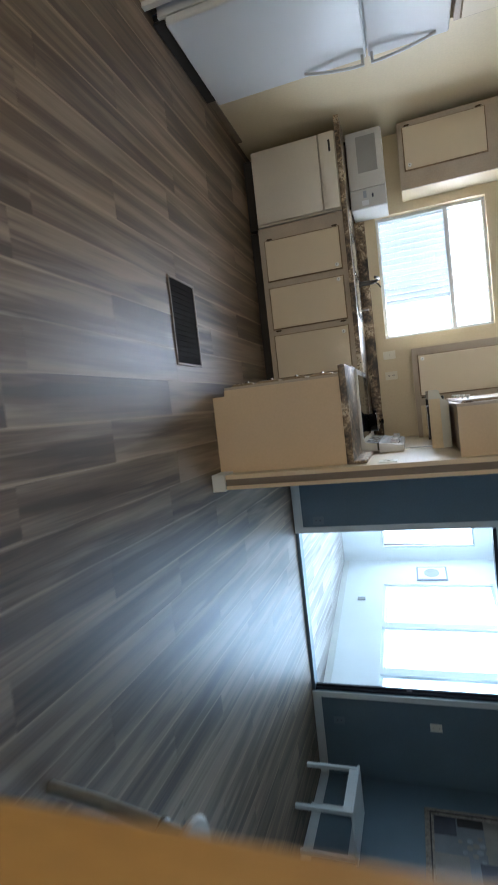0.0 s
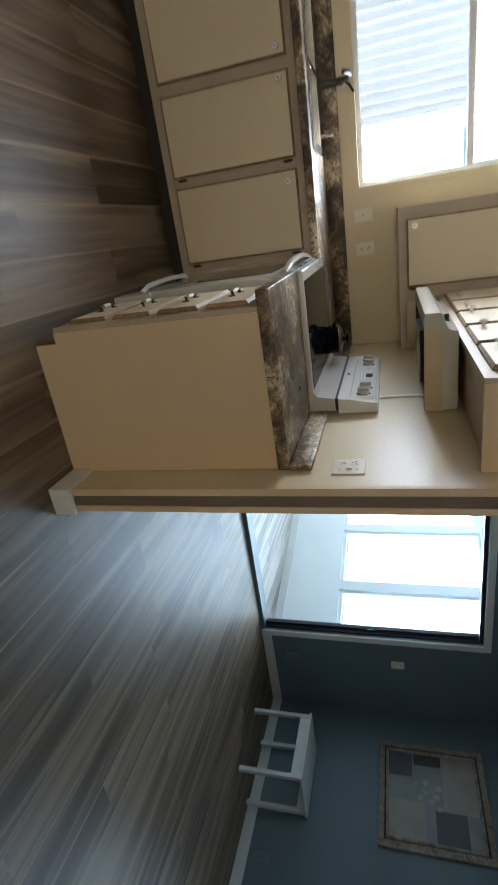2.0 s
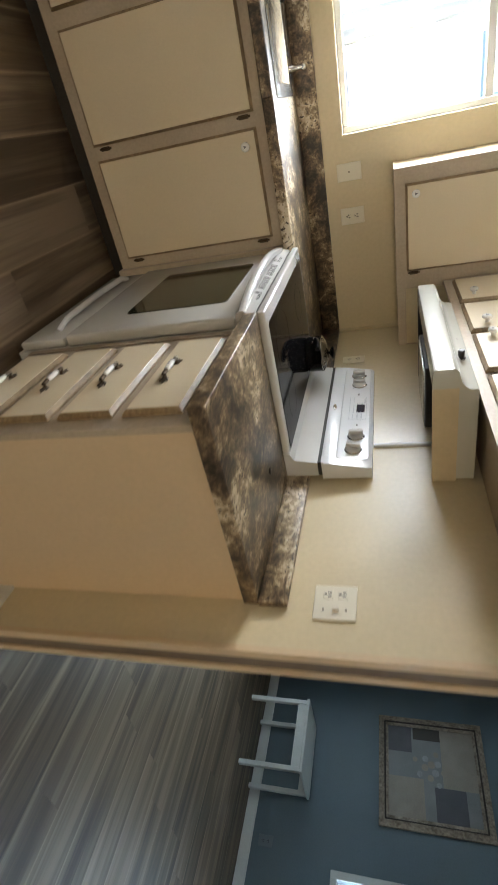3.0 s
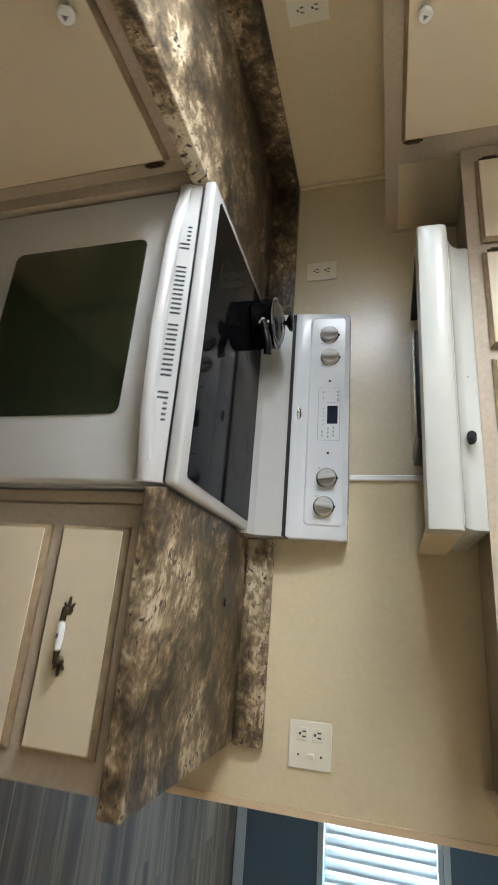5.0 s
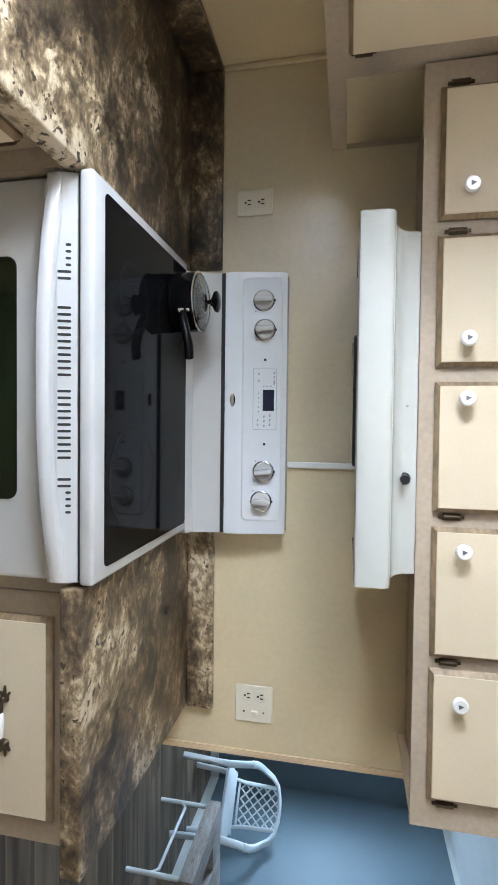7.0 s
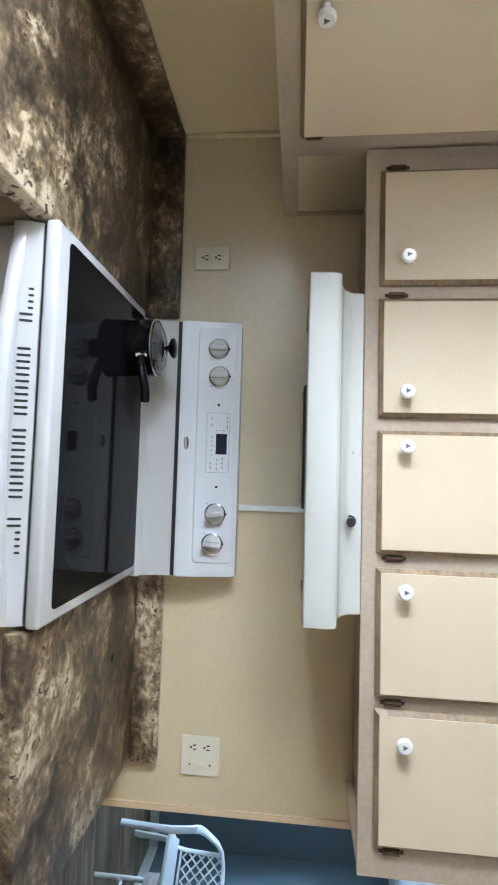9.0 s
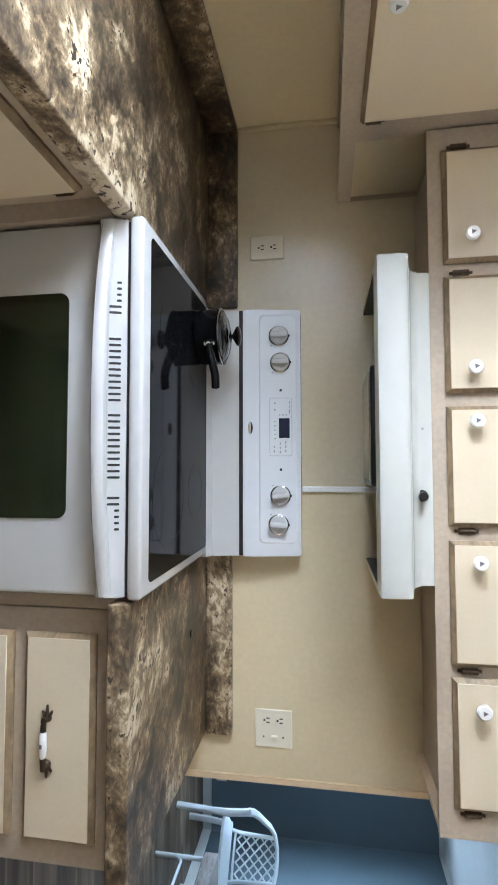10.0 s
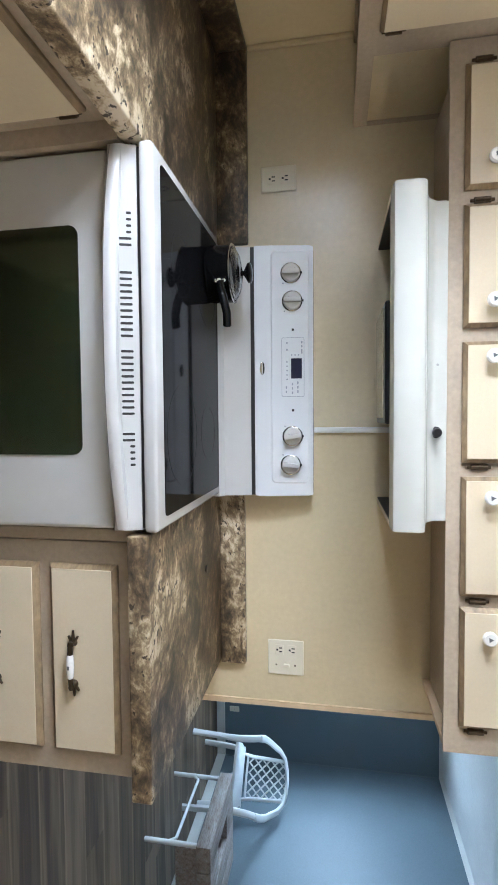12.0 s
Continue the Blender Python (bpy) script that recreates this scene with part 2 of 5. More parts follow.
OVENGLASS = material("dark_oven_glass", (0.013, 0.018, 0.008), 0.06, vary=0.02, broad=2, bump=0.0)
RING = material("burner_ring_print", (0.013, 0.013, 0.014), 0.06, vary=0.05, bump=0.0)
RING.node_tree.nodes["Principled BSDF"].inputs["Specular IOR Level"].default_value = 0.06
DISPLAY = material("blue_black_display", (0.012, 0.016, 0.045), 0.12, bump=0.0)
PRINT = material("grey_print", (0.30, 0.33, 0.38), 0.4, bump=0.0)
PANELGREY = material("pale_grey_control_field", (0.70, 0.72, 0.74), 0.22, vary=0.02, bump=0.0)
CHROME = material("brushed_chrome", (0.72, 0.72, 0.70), 0.16, metal=1.0, vary=0.03, bump=0.0)
BRONZE = material("dark_bronze_metal", (0.10, 0.068, 0.038), 0.4, metal=0.7, vary=0.2)
PORCELAIN = material("white_porcelain", (0.82, 0.81, 0.78), 0.14, vary=0.01, bump=0.0, coat=0.4)
# dark base colour gives the tap its backlit silhouette against the window
TAPMETAL = material("backlit_dark_metal", (0.10, 0.095, 0.085), 0.3, metal=0.9, vary=0.1)
DARKMARK = material("dark_grey_motif", (0.16, 0.16, 0.17), 0.4, bump=0.0)
OUTLET = material("ivory_outlet_plastic", (0.76, 0.71, 0.58), 0.38, vary=0.02, bump=0.0)
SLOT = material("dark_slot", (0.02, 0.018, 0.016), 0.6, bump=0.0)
# near-black: the shade of toe spaces and plank joints is in the colour
SHADOWBOARD = material("shade_dark_board", (0.035, 0.028, 0.022), 0.7, vary=0.2)
ALU = material("window_aluminium", (0.72, 0.74, 0.75), 0.35, metal=0.3, vary=0.03, bump=0.0)
BLACKFRAME = material("black_door_frame", (0.014, 0.014, 0.022), 0.35, vary=0.1, bump=0.0)
RESIN = material("white_chair_resin", (0.74, 0.75, 0.75), 0.4, vary=0.03, grain=90)
TABLEWHITE = material("white_side_table_paint", (0.66, 0.66, 0.63), 0.45, vary=0.05, grain=60)
GREYWOOD = material("weathered_grey_wood", (0.40, 0.37, 0.35), 0.65, vary=0.25, grain=40, broad=8, bump=0.2, stretch=(0.8, 5, 5), tint=(0.17, 0.11, 0.08))
ALMOND = material("almond_enamel", (0.58, 0.48, 0.32), 0.38, vary=0.06, grain=60, broad=4)
STOOLWOOD = material("tan_stool_wood", (0.40, 0.36, 0.30), 0.5, vary=0.15, grain=40, stretch=(4, 4, 0.6))
PICFRAME = material("distressed_picture_frame", (0.42, 0.34, 0.26), 0.55, vary=0.2, grain=60, broad=14, bump=0.2, tint=(0.10, 0.065, 0.04))
PICDARK = material("picture_dark_brown", (0.055, 0.035, 0.025), 0.5, vary=0.2)
PICGREY = material("picture_grey_wash", (0.24, 0.23, 0.225), 0.42, vary=0.15, broad=6)
PICTAN = material("picture_tan_wash", (0.34, 0.28, 0.22), 0.42, vary=0.18, broad=7)
PICPLUM = material("picture_dark_patch", (0.085, 0.075, 0.085), 0.42, vary=0.2, broad=9)
PICFLOWER = material("picture_pale_petals", (0.36, 0.35, 0.34), 0.45, vary=0.2, broad=20)
STEEL = material("stainless_steel", (0.50, 0.50, 0.49), 0.18, metal=1.0, vary=0.05, grain=60, stretch=(1, 12, 1))
VENT = material("brown_floor_vent", (0.012, 0.009, 0.007), 0.8, vary=0.2)
VENT.node_tree.nodes["Principled BSDF"].inputs["Specular IOR Level"].default_value = 0.1
BLUEPLATE = material("blue_grey_plate", (0.17, 0.20, 0.22), 0.45, vary=0.03, bump=0.0)
CONCRETE = material("patio_concrete", (0.42, 0.41, 0.39), 0.9, vary=0.15, grain=30, broad=0.6, bump=0.2)


def blind_material():
    """White slats that let some daylight through."""
    m = bpy.data.materials.new("white_translucent_slat")
    m.use_nodes = True
    nd, lk = m.node_tree.nodes, m.node_tree.links
    tr = nd.new("ShaderNodeBsdfTranslucent")
    tr.inputs["Color"].default_value = (0.62, 0.66, 0.68, 1)
    mx = nd.new("ShaderNodeMixShader")
    mx.inputs[0].default_value = 0.5
    b = nd["Principled BSDF"]
    b.inputs["Base Color"].default_value, b.inputs["Roughness"].default_value = (0.78, 0.79, 0.79, 1), 0.5
    lk.new(b.outputs[0], mx.inputs[1])
    lk.new(tr.outputs[0], mx.inputs[2])
    lk.new(mx.outputs[0], nd["Material Output"].inputs["Surface"])
    return m


GLASS = glass("window_glass")
SLATWHITE = blind_material()
LIDGLASS = glass("lid_glass", 0.02)
FLOORVINYL = plank_material("grey_brown_plank", ((0.054, 0.034, 0.019), (0.112, 0.075, 0.045), (0.200, 0.145, 0.095)), 0.45)
SUNVINYL = plank_material("pale_sunroom_plank", ((0.21, 0.18, 0.16), (0.31, 0.28, 0.255), (0.41, 0.38, 0.35)), 0.45)
COUNTER = stone_laminate()

# ---- mesh helpers ----


def box(bm, x0, y0, z0, x1, y1, z1, bevel=0.0, segments=1):
    lo, hi = (min(x0, x1), min(y0, y1), min(z0, z1)), (max(x0, x1), max(y0, y1), max(z0, z1))
    v = [bm.verts.new((hi[0] if i & 1 else lo[0], hi[1] if i & 2 else lo[1], hi[2] if i & 4 else lo[2])) for i in range(8)]
    faces = [bm.faces.new([v[i] for i in q]) for q in ((0, 2, 3, 1), (4, 5, 7, 6), (0, 1, 5, 4), (2, 6, 7, 3), (0, 4, 6, 2), (1, 3, 7, 5))]
    if bevel:
        edges = list({e for f in faces for e in f.edges})
        bmesh.ops.bevel(bm, geom=edges, offset=bevel, segments=segments, profile=0.5, affect="EDGES")
    return bm


def cyl(bm, p, q, r0, r1=None, n=20):
    """A tapered round bar from p to q."""
    p, q = Vector(p), Vector(q)
    d = q - p
    m = Matrix.Translation((p + q) / 2) @ d.to_track_quat("Z", "Y").to_matrix().to_4x4()
    bmesh.ops.create_cone(bm, cap_ends=True, segments=n, radius1=r0, radius2=r0 if r1 is None else r1, depth=d.length, matrix=m)
    return bm


def lathe(bm, origin, axis, profile, n=28):
    """A turned solid: profile of (radius, height along axis)."""
    q = Vector(axis).to_track_quat("Z", "Y")
    rings = []
    for r, h in profile:
        rings.append([bm.verts.new(Vector(origin) + q @ Vector((r * math.cos(a), r * math.sin(a), h))) for a in (2 * math.pi * k / n for k in range(n))])
    for a, b in zip(rings, rings[1:]):
        for k in range(n):
            bm.faces.new((a[k], a[(k + 1) % n], b[(k + 1) % n], b[k]))
    bm.faces.new(rings[0][::-1])
    bm.faces.new(rings[-1])
    return bm


def tube(bm, points, radius, n=10, flat=1.0):
    """A bent bar through the points; flat squeezes its section."""
    pts = [Vector(p) for p in points]
    rings = []
    for i, p in enumerate(pts):
        d = (pts[min(i + 1, len(pts) - 1)] - pts[max(i - 1, 0)]).normalized()
        q = d.to_track_quat("Z", "Y")
        rings.append([bm.verts.new(p + q @ Vector((radius * math.cos(a), radius * flat * math.sin(a), 0))) for a in (2 * math.pi * k / n for k in range(n))])
    for a, b in zip(rings, rings[1:]):
        for k in range(n):
            bm.faces.new((a[k], a[(k + 1) % n], b[(k + 1) % n], b[k]))
    bm.faces.new(rings[0][::-1])
    bm.faces.new(rings[-1])
    return bm


def prism(bm, outline, axis, lo, hi):
    """Extrudes an outline of 2D points along an axis (0, 1 or 2) from lo to hi."""
    def at(p, h):
        c = list(p)
        c.insert(axis, h)
        return bm.verts.new(c)
    a, b = [at(p, lo) for p in outline], [at(p, hi) for p in outline]
    n = len(a)
    for k in range(n):
        bm.faces.new((a[k], a[(k + 1) % n], b[(k + 1) % n], b[k]))
    bm.faces.new(a[::-1])
    bm.faces.new(b)
    return bm


def part(name, bm, mat, parent=None, label="", smooth=False):
    bmesh.ops.recalc_face_normals(bm, faces=bm.faces)
    me = bpy.data.meshes.new(name)
    bm.to_mesh(me)
    bm.free()
    me.materials.append(mat)
    if smooth:
        me.shade_smooth()
        me.set_sharp_from_angle(angle=radians(40))
    ob = new(name, me)
    if parent is not None:
        ob.parent = parent
        p = parent
        m = Matrix.Identity(4)
        while p is not None:
            m = p.matrix_basis @ m if p.parent is None else m
            p = p.parent
        ob.matrix_parent_inverse = m.inverted() if parent.parent is None else Matrix.Identity(4)
    if label:
        tagged(ob, label)
    return ob


def B():
    return bmesh.new()


def boxpart(name, dims, mat, parent=None, label="", bevel=0.0, segments=1):
    return part(name, box(B(), *dims, bevel=bevel, segments=segments), mat, parent, label, smooth=bevel > 0)


def thing(name, at, label, category, group=""):
    ob = new(name)
    ob.empty_display_size = 0.1
    ob.matrix_basis = Matrix.Translation(at)
    return tagged(ob, label, category, group)


def structure(name, bm, mat, label, category, smooth=False):
    return tagged(part(name, bm, mat, None, "", smooth), label, category, "", "structure")

# ---- the large structure ----


def wall_with_hole(bm, axis, a0, a1, t0, t1, z0, z1, holes):
    """A wall along x (axis 0) or y (axis 1), from t0 to t1 thick, with square holes (a, b, low, high)."""
    def slab(p, q, lo, hi):
        if q - p > 1e-4 and hi - lo > 1e-4:
            box(bm, *((p, t0, lo, q, t1, hi) if axis == 0 else (t0, p, lo, t1, q, hi)))
    at = a0
    for a, b, lo, hi in sorted(holes):
        slab(at, a, z0, z1)
        slab(a, b, z0, lo)
        slab(a, b, hi, z1)
        at = b
    slab(at, a1, z0, z1)
    return bm


KW = (-2.125, -0.965, 1.11, 2.08)      # kitchen window: x, x, z, z
SD = (0.925, 2.665, 0.035, 1.945)      # opening to the sunroom
EW = (-3.95, -1.50, 0.77, 1.72)        # dining window: y, y, z, z
structure("wall_north_kitchen", wall_with_hole(B(), 0, WEST - 0.8, 0.04, NORTH, NORTH + 0.14, 0, CEIL, [KW]), CREAM, "cream painted kitchen wall with a window above the sink", "wall")
structure("wall_north_dining", wall_with_hole(B(), 0, 0.04, EAST + 0.14, NORTH, NORTH + 0.14, 0, CEIL, [SD]), BLUE, "dark slate blue dining wall with a wide opening to the sunroom", "wall")
structure("wall_east", wall_with_hole(B(), 1, SOUTH - 0.14, NORTH, EAST, EAST + 0.14, 0, CEIL, [EW]), BLUE, "slate blue painted wall with a window and a hung picture", "wall")
structure("wall_south", box(B(), -0.08, SOUTH - 0.12, 0, EAST, SOUTH, CEIL), BLUE, "slate blue painted wall behind the plastic chair", "wall")
structure("wall_partition_range", box(B(), 0, -1.123, 0, 0.04, NORTH, CEIL), GLOSSCREAM, "shiny cream wall panel behind the range", "wall")
structure("wall_partition_kitchen", box(B(), 0, -2.0, 0, 0.04, -1.123, CEIL), CREAM, "cream painted face of the partition behind the range", "wall")
structure("wall_partition_dining", box(B(), 0.04, -2.0, 0, 0.083, NORTH, CEIL), BLUE, "slate blue dining face of the partition", "wall")
structure("wall_west", box(B(), WEST - 0.14, -1.26, 0, WEST, NORTH, CEIL), CREAM, "cream painted wall between refrigerator and worktop", "wall")
bm = box(B(), WEST - 0.14, -6.7, 0, WEST, -2.23, CEIL)
box(bm, WEST - 0.80, -2.23, 0, WEST - 0.73, -1.26, CEIL)
structure("wall_west_hall", bm, CREAM, "cream painted wall behind and beside the refrigerator", "wall")
bm = wall_with_hole(B(), 0, WEST, 1.6, -6.84, -6.7, 0, CEIL, [(-1.98, -0.42, 0.92, 2.08)])
structure("wall_hall_end", bm, CREAM, "cream painted wall closing the hall", "wall")
structure("wall_hall_east", box(B(), 1.5, -6.7, 0, 1.6, SOUTH - 0.12, CEIL), CREAM, "cream painted hall wall", "wall")
structure("ceiling", box(B(), WEST - 0.9, -6.84, CEIL, EAST + 0.14, NORTH + 0.14, CEIL + 0.08), CEILING, "white textured ceiling", "ceiling")
structure("ground", box(B(), -600, -600, -0.5, 600, 600, -0.35), CONCRETE, "pale concrete ground around the house", "ground")

# partition end: boards that cap the wall, and its baseboard
bm = box(B(), -0.006, -2.014, 0.09, 0.022, -1.996, CEIL)
box(bm, 0.066, -2.014, 0.09, 0.090, -1.996, CEIL)
structure("trim_partition_edge", bm, PANELPAINT, "cream corner strips on the end of the partition", "trim")
structure("trim_partition_cap", box(B(), 0.022, -2.009, 0.09, 0.066, -1.999, CEIL), CAPWOOD, "brown moulding on the end of the partition", "trim")
bm = B()
prism(bm, [(0.0, -1.856), (-0.013, -1.856), (-0.013, -2.030), (0.098, -2.030), (0.098, -2.014), (0.0, -2.014)], 2, 0, 0.088)
structure("baseboard_partition", bm, TRIM, "white baseboard wrapped round the end of the partition", "baseboard")
# casing round the wall end by the hall
bm = box(B(), -0.096, SOUTH - 0.135, 0, -0.079, SOUTH + 0.02, CEIL, 0.007, 3)
structure("trim_hall_casing", bm, WARMWOOD, "orange oak casing on the end of the wall", "trim")
bm = box(B(), 0.083, NORTH - 0.013, 0, SD[0] - 0.06, NORTH, 0.09, 0.003)
box(bm, SD[1] + 0.06, NORTH - 0.013, 0, EAST - 0.013, NORTH, 0.09, 0.003)
box(bm, EAST - 0.013, SOUTH + 0.013, 0, EAST, NORTH, 0.09, 0.003)
box(bm, -0.03, SOUTH, 0, EAST, SOUTH + 0.013, 0.09, 0.003)
box(bm, 0.083, -2.0, 0, 0.096, NORTH - 0.013, 0.09, 0.003)
structure("baseboard_dining", bm, TRIM, "white baseboard along the blue walls", "baseboard")
bm = B()
prism(bm, [(EAST - 0.035, CEIL), (EAST, CEIL - 0.035), (EAST, CEIL)], 1, SOUTH, NORTH)
structure("trim_cornice_east", bm, TRIM, "thin white cornice on the blue wall", "trim")
bm = B()
prism(bm, [(SOUTH + 0.035, CEIL), (SOUTH, CEIL - 0.035), (SOUTH, CEIL)], 0, 0.0, EAST)
structure("trim_cornice_south", bm, TRIM, "thin white cornice on the blue wall", "trim")
# pale strip that draws the reflected light line where the blue walls meet
structure("trim_corner_light_line", box(B(), EAST - 0.007, SOUTH, 0.092, EAST, SOUTH + 0.007, CEIL - 0.036), BLUEPLATE, "thin pale strip for the light line in the blue corner", "trim")

# ---- openings ----
door_open = tagged(boxpart("door_1", (SD[0], NORTH + 0.02, 0.0, SD[1], NORTH + 0.06, SD[2] - 0.01), BLACKFRAME), "black aluminium frame of the open sliding door", "door", "", "structure")
for dims in ((SD[0], NORTH + 0.02, SD[2], SD[0] + 0.012, NORTH + 0.05, SD[3]), (SD[1] - 0.022, NORTH + 0.02, SD[2], SD[1], NORTH + 0.12, SD[3]), (SD[0] + 0.022, NORTH + 0.02, SD[3] - 0.03, SD[1] - 0.022, NORTH + 0.12, SD[3])):
    boxpart("door_frame", dims, BLACKFRAME, door_open)
boxpart("door_stile", (SD[1] - 0.05, NORTH + 0.05, SD[2] + 0.004, SD[1] - 0.024, NORTH + 0.075, SD[3] - 0.034), BLACKFRAME, door_open)
boxpart("door_latch", (SD[1] - 0.046, NORTH + 0.043, 0.98, SD[1] - 0.03, NORTH + 0.05, 1.04), CHROME, door_open, "small steel latch")
bm = B()
for dims in ((SD[0] - 0.06, NORTH - 0.018, 0, SD[0], NORTH, SD[3] + 0.06), (SD[1], NORTH - 0.018, 0, SD[1] + 0.06, NORTH, SD[3] + 0.06), (SD[0], NORTH - 0.018, SD[3], SD[1], NORTH, SD[3] + 0.06)):
    box(bm, *dims, bevel=0.003)
structure("trim_door_casing", bm, TRIM, "white casing round the sunroom opening", "trim")


def window_unit(name, axis, a0, a1, z0, z1, t, rails, posts, label):
    """A framed window in a wall along axis; t: its depth place; rails: heights, posts: places along the wall."""
    w = tagged(new(name), label, "window", "", "structure")
    w.matrix_basis = Matrix.Translation(((a0 + a1) / 2, t, z0) if axis == 0 else (t, (a0 + a1) / 2, z0))
    def bar(nm, p, q, lo, hi, d, mat=ALU):
        dims = (p, t - d, lo, q, t + d, hi) if axis == 0 else (t - d, p, lo, t + d, q, hi)
        return boxpart(nm, dims, mat, w, "", 0.003 if nm != "pane" else 0)
    f = 0.028
    bar("window_frame", a0, a0 + f, z0, z1, 0.025)
    bar("window_frame", a1 - f, a1, z0, z1, 0.025)
    bar("window_frame", a0 + f, a1 - f, z0, z0 + f, 0.025)
    bar("window_frame", a0 + f, a1 - f, z1 - f, z1, 0.025)
    for z in rails:
        bar("window_rail", a0 + f, a1 - f, z - 0.018, z + 0.018, 0.02)
    for p in posts:
        bar("window_post", p - 0.02, p + 0.02, z0 + f, z1 - f, 0.0185)
    pane = bar("pane", a0 + f, a1 - f, z0 + f, z1 - f, 0.002, GLASS)
    pane.visible_shadow = False
    return w


window_unit("window_1", 0, KW[0], KW[1], KW[2], KW[3], NORTH + 0.085, [1.745], [], "white aluminium kitchen window above the sink")
# unseen window, added to give the hall fill lamp an opening
window_unit("window_6", 0, -1.98, -0.42, 0.92, 2.08, -6.73, [1.5], [-1.2], "unseen white framed hall window added for the fill light")
window_unit("window_2", 1, EW[0], EW[1], EW[2], EW[3], EAST + 0.10, [], [-2.72], "white dining window behind vertical blinds")
bm = B()
for dims in ((EAST - 0.02, EW[0] - 0.05, EW[2] - 0.05, EAST, EW[0], EW[3] + 0.05), (EAST - 0.02, EW[1], EW[2] - 0.05, EAST, EW[1] + 0.05, EW[3] + 0.05), (EAST - 0.02, EW[0], EW[2] - 0.05, EAST, EW[1], EW[2]), (EAST - 0.02, EW[0], EW[3], EAST, EW[1], EW[3] + 0.05)):
    box(bm, *dims, bevel=0.003)
structure("trim_window_casing", bm, TRIM, "white casing round the dining window", "trim")
bm = B()
for dims in ((KW[0] - 0.03, NORTH - 0.008, KW[2] - 0.03, KW[0], NORTH, KW[3] + 0.03), (KW[1], NORTH - 0.008, KW[2] - 0.03, KW[1] + 0.03, NORTH, KW[3] + 0.03), (KW[0], NORTH - 0.008, KW[2] - 0.03, KW[1], NORTH, KW[2]), (KW[0], NORTH - 0.008, KW[3], KW[1], NORTH, KW[3] + 0.03)):
    box(bm, *dims)
structure("trim_kitchen_window", bm, CREAM, "flat cream trim round the kitchen window", "trim")

blind = thing("vertical_blind", (EAST + 0.03, -2.72, EW[2]), "white vertical slat blind in the dining window, half open", "blind")
boxpart("headrail", (EAST + 0.008, EW[0] + 0.01, EW[3] - 0.045, EAST + 0.058, EW[1] - 0.01, EW[3] - 0.004), TRIM, blind, "", 0.004)
slat_bm = B()
prism(slat_bm, [(-0.044, 0.0), (-0.02, 0.006), (0.02, 0.006), (0.044, 0.0), (0.02, 0.0045), (-0.02, 0.0045)], 2, 0, EW[3] - EW[2] - 0.065)
slat = part("slat", slat_bm, SUNWHITE, blind)
slat.matrix_parent_inverse = Matrix.Identity(4)
slat.matrix_basis = pose(0.004, EW[0] + 0.06 + 2.72, 0.015, 0, 0, 62)
y = EW[0] + 0.06 + 0.085
while y < EW[1] - 0.05:
    s = slat.copy()
    scene.collection.objects.link(s)
    s.parent = blind
    s.matrix_parent_inverse = Matrix.Identity(4)
    s.matrix_basis = pose(0.004, y + 2.72, 0.015, 0, 0, 62 + random.uniform(-4, 4))
    y += 0.085

# ---- sunroom beyond the opening ----
SR0, SR1 = Vector((3.22, 0.32)), Vector((2.36, 3.55))   # its window wall, at a slant
SRZ = -0.06
slant = Matrix.Translation((SR0.x, SR0.y, 0)) @ Matrix.Rotation(math.atan2(SR1.y - SR0.y, SR1.x - SR0.x), 4, "Z")
SRL = (SR1 - SR0).length
SRW = [(0.06, 0.80), (0.90, 1.68), (1.77, 2.68)]
bm = B()
wall_with_hole(bm, 0, -0.1, SRL, -0.12, 0.0, SRZ, 2.62, [(a, b, 0.62, 2.20) for a, b in SRW])
wall_sun = structure("wall_sunroom_east", bm, SUNWHITE, "white sunroom wall with three bright windows", "wall")
wall_sun.matrix_basis = slant
structure("wall_sunroom_north", wall_with_hole(B(), 0, -0.6, SR1.x, SR1.y, SR1.y + 0.12, SRZ, 2.62, [(1.0, 2.15, 0.60, 2.06)]), SUNWHITE, "white sunroom end wall with a bright window", "wall")
window_unit("window_7", 0, 1.0, 2.15, 0.60, 2.06, SR1.y + 0.07, [], [], "white framed sunroom end window full of daylight")
structure("wall_sunroom_west", box(B(), -0.72, NORTH + 0.14, SRZ, -0.6, SR1.y + 0.12, 2.62), SUNWHITE, "white sunroom side wall", "wall")
structure("ceiling_sunroom", box(B(), -0.72, NORTH + 0.14, 2.40, 3.4, SR1.y + 0.12, 2.46), SUNWHITE, "white sunroom ceiling", "ceiling")
bm = B()
box(bm, 0.0, 0.0, SRZ, SRL, 0.015, SRZ + 0.09)
box(bm, 0.0, 0.0, 2.33, SRL, 0.03, 2.40)
o = structure("trim_sunroom", bm, TRIM, "white baseboard and top strip of the sunroom", "trim")
o.matrix_basis = slant
for i, (a, b) in enumerate(SRW):
    w = tagged(new("window_%d" % (i + 3)), "white framed sunroom window full of daylight", "window", "sunroom windows", "structure")
    w.matrix_basis = slant @ Matrix.Translation((a, 0, 0.62))
    for nm, d in (("window_frame", (0, -0.09, 0, 0.04, -0.03, 1.58)), ("window_frame", (b - a - 0.04, -0.09, 0, b - a, -0.03, 1.58)), ("window_frame", (0.04, -0.09, 0, b - a - 0.04, -0.03, 0.04)), ("window_frame", (0.04, -0.09, 1.54, b - a - 0.04, -0.03, 1.58)), ("pane", (0.04, -0.062, 0.04, b - a - 0.04, -0.058, 1.54))):
        p = boxpart(nm, d, ALU if nm == "window_frame" else GLASS, None)
        p.parent = w
        if nm == "pane":
            p.visible_shadow = False
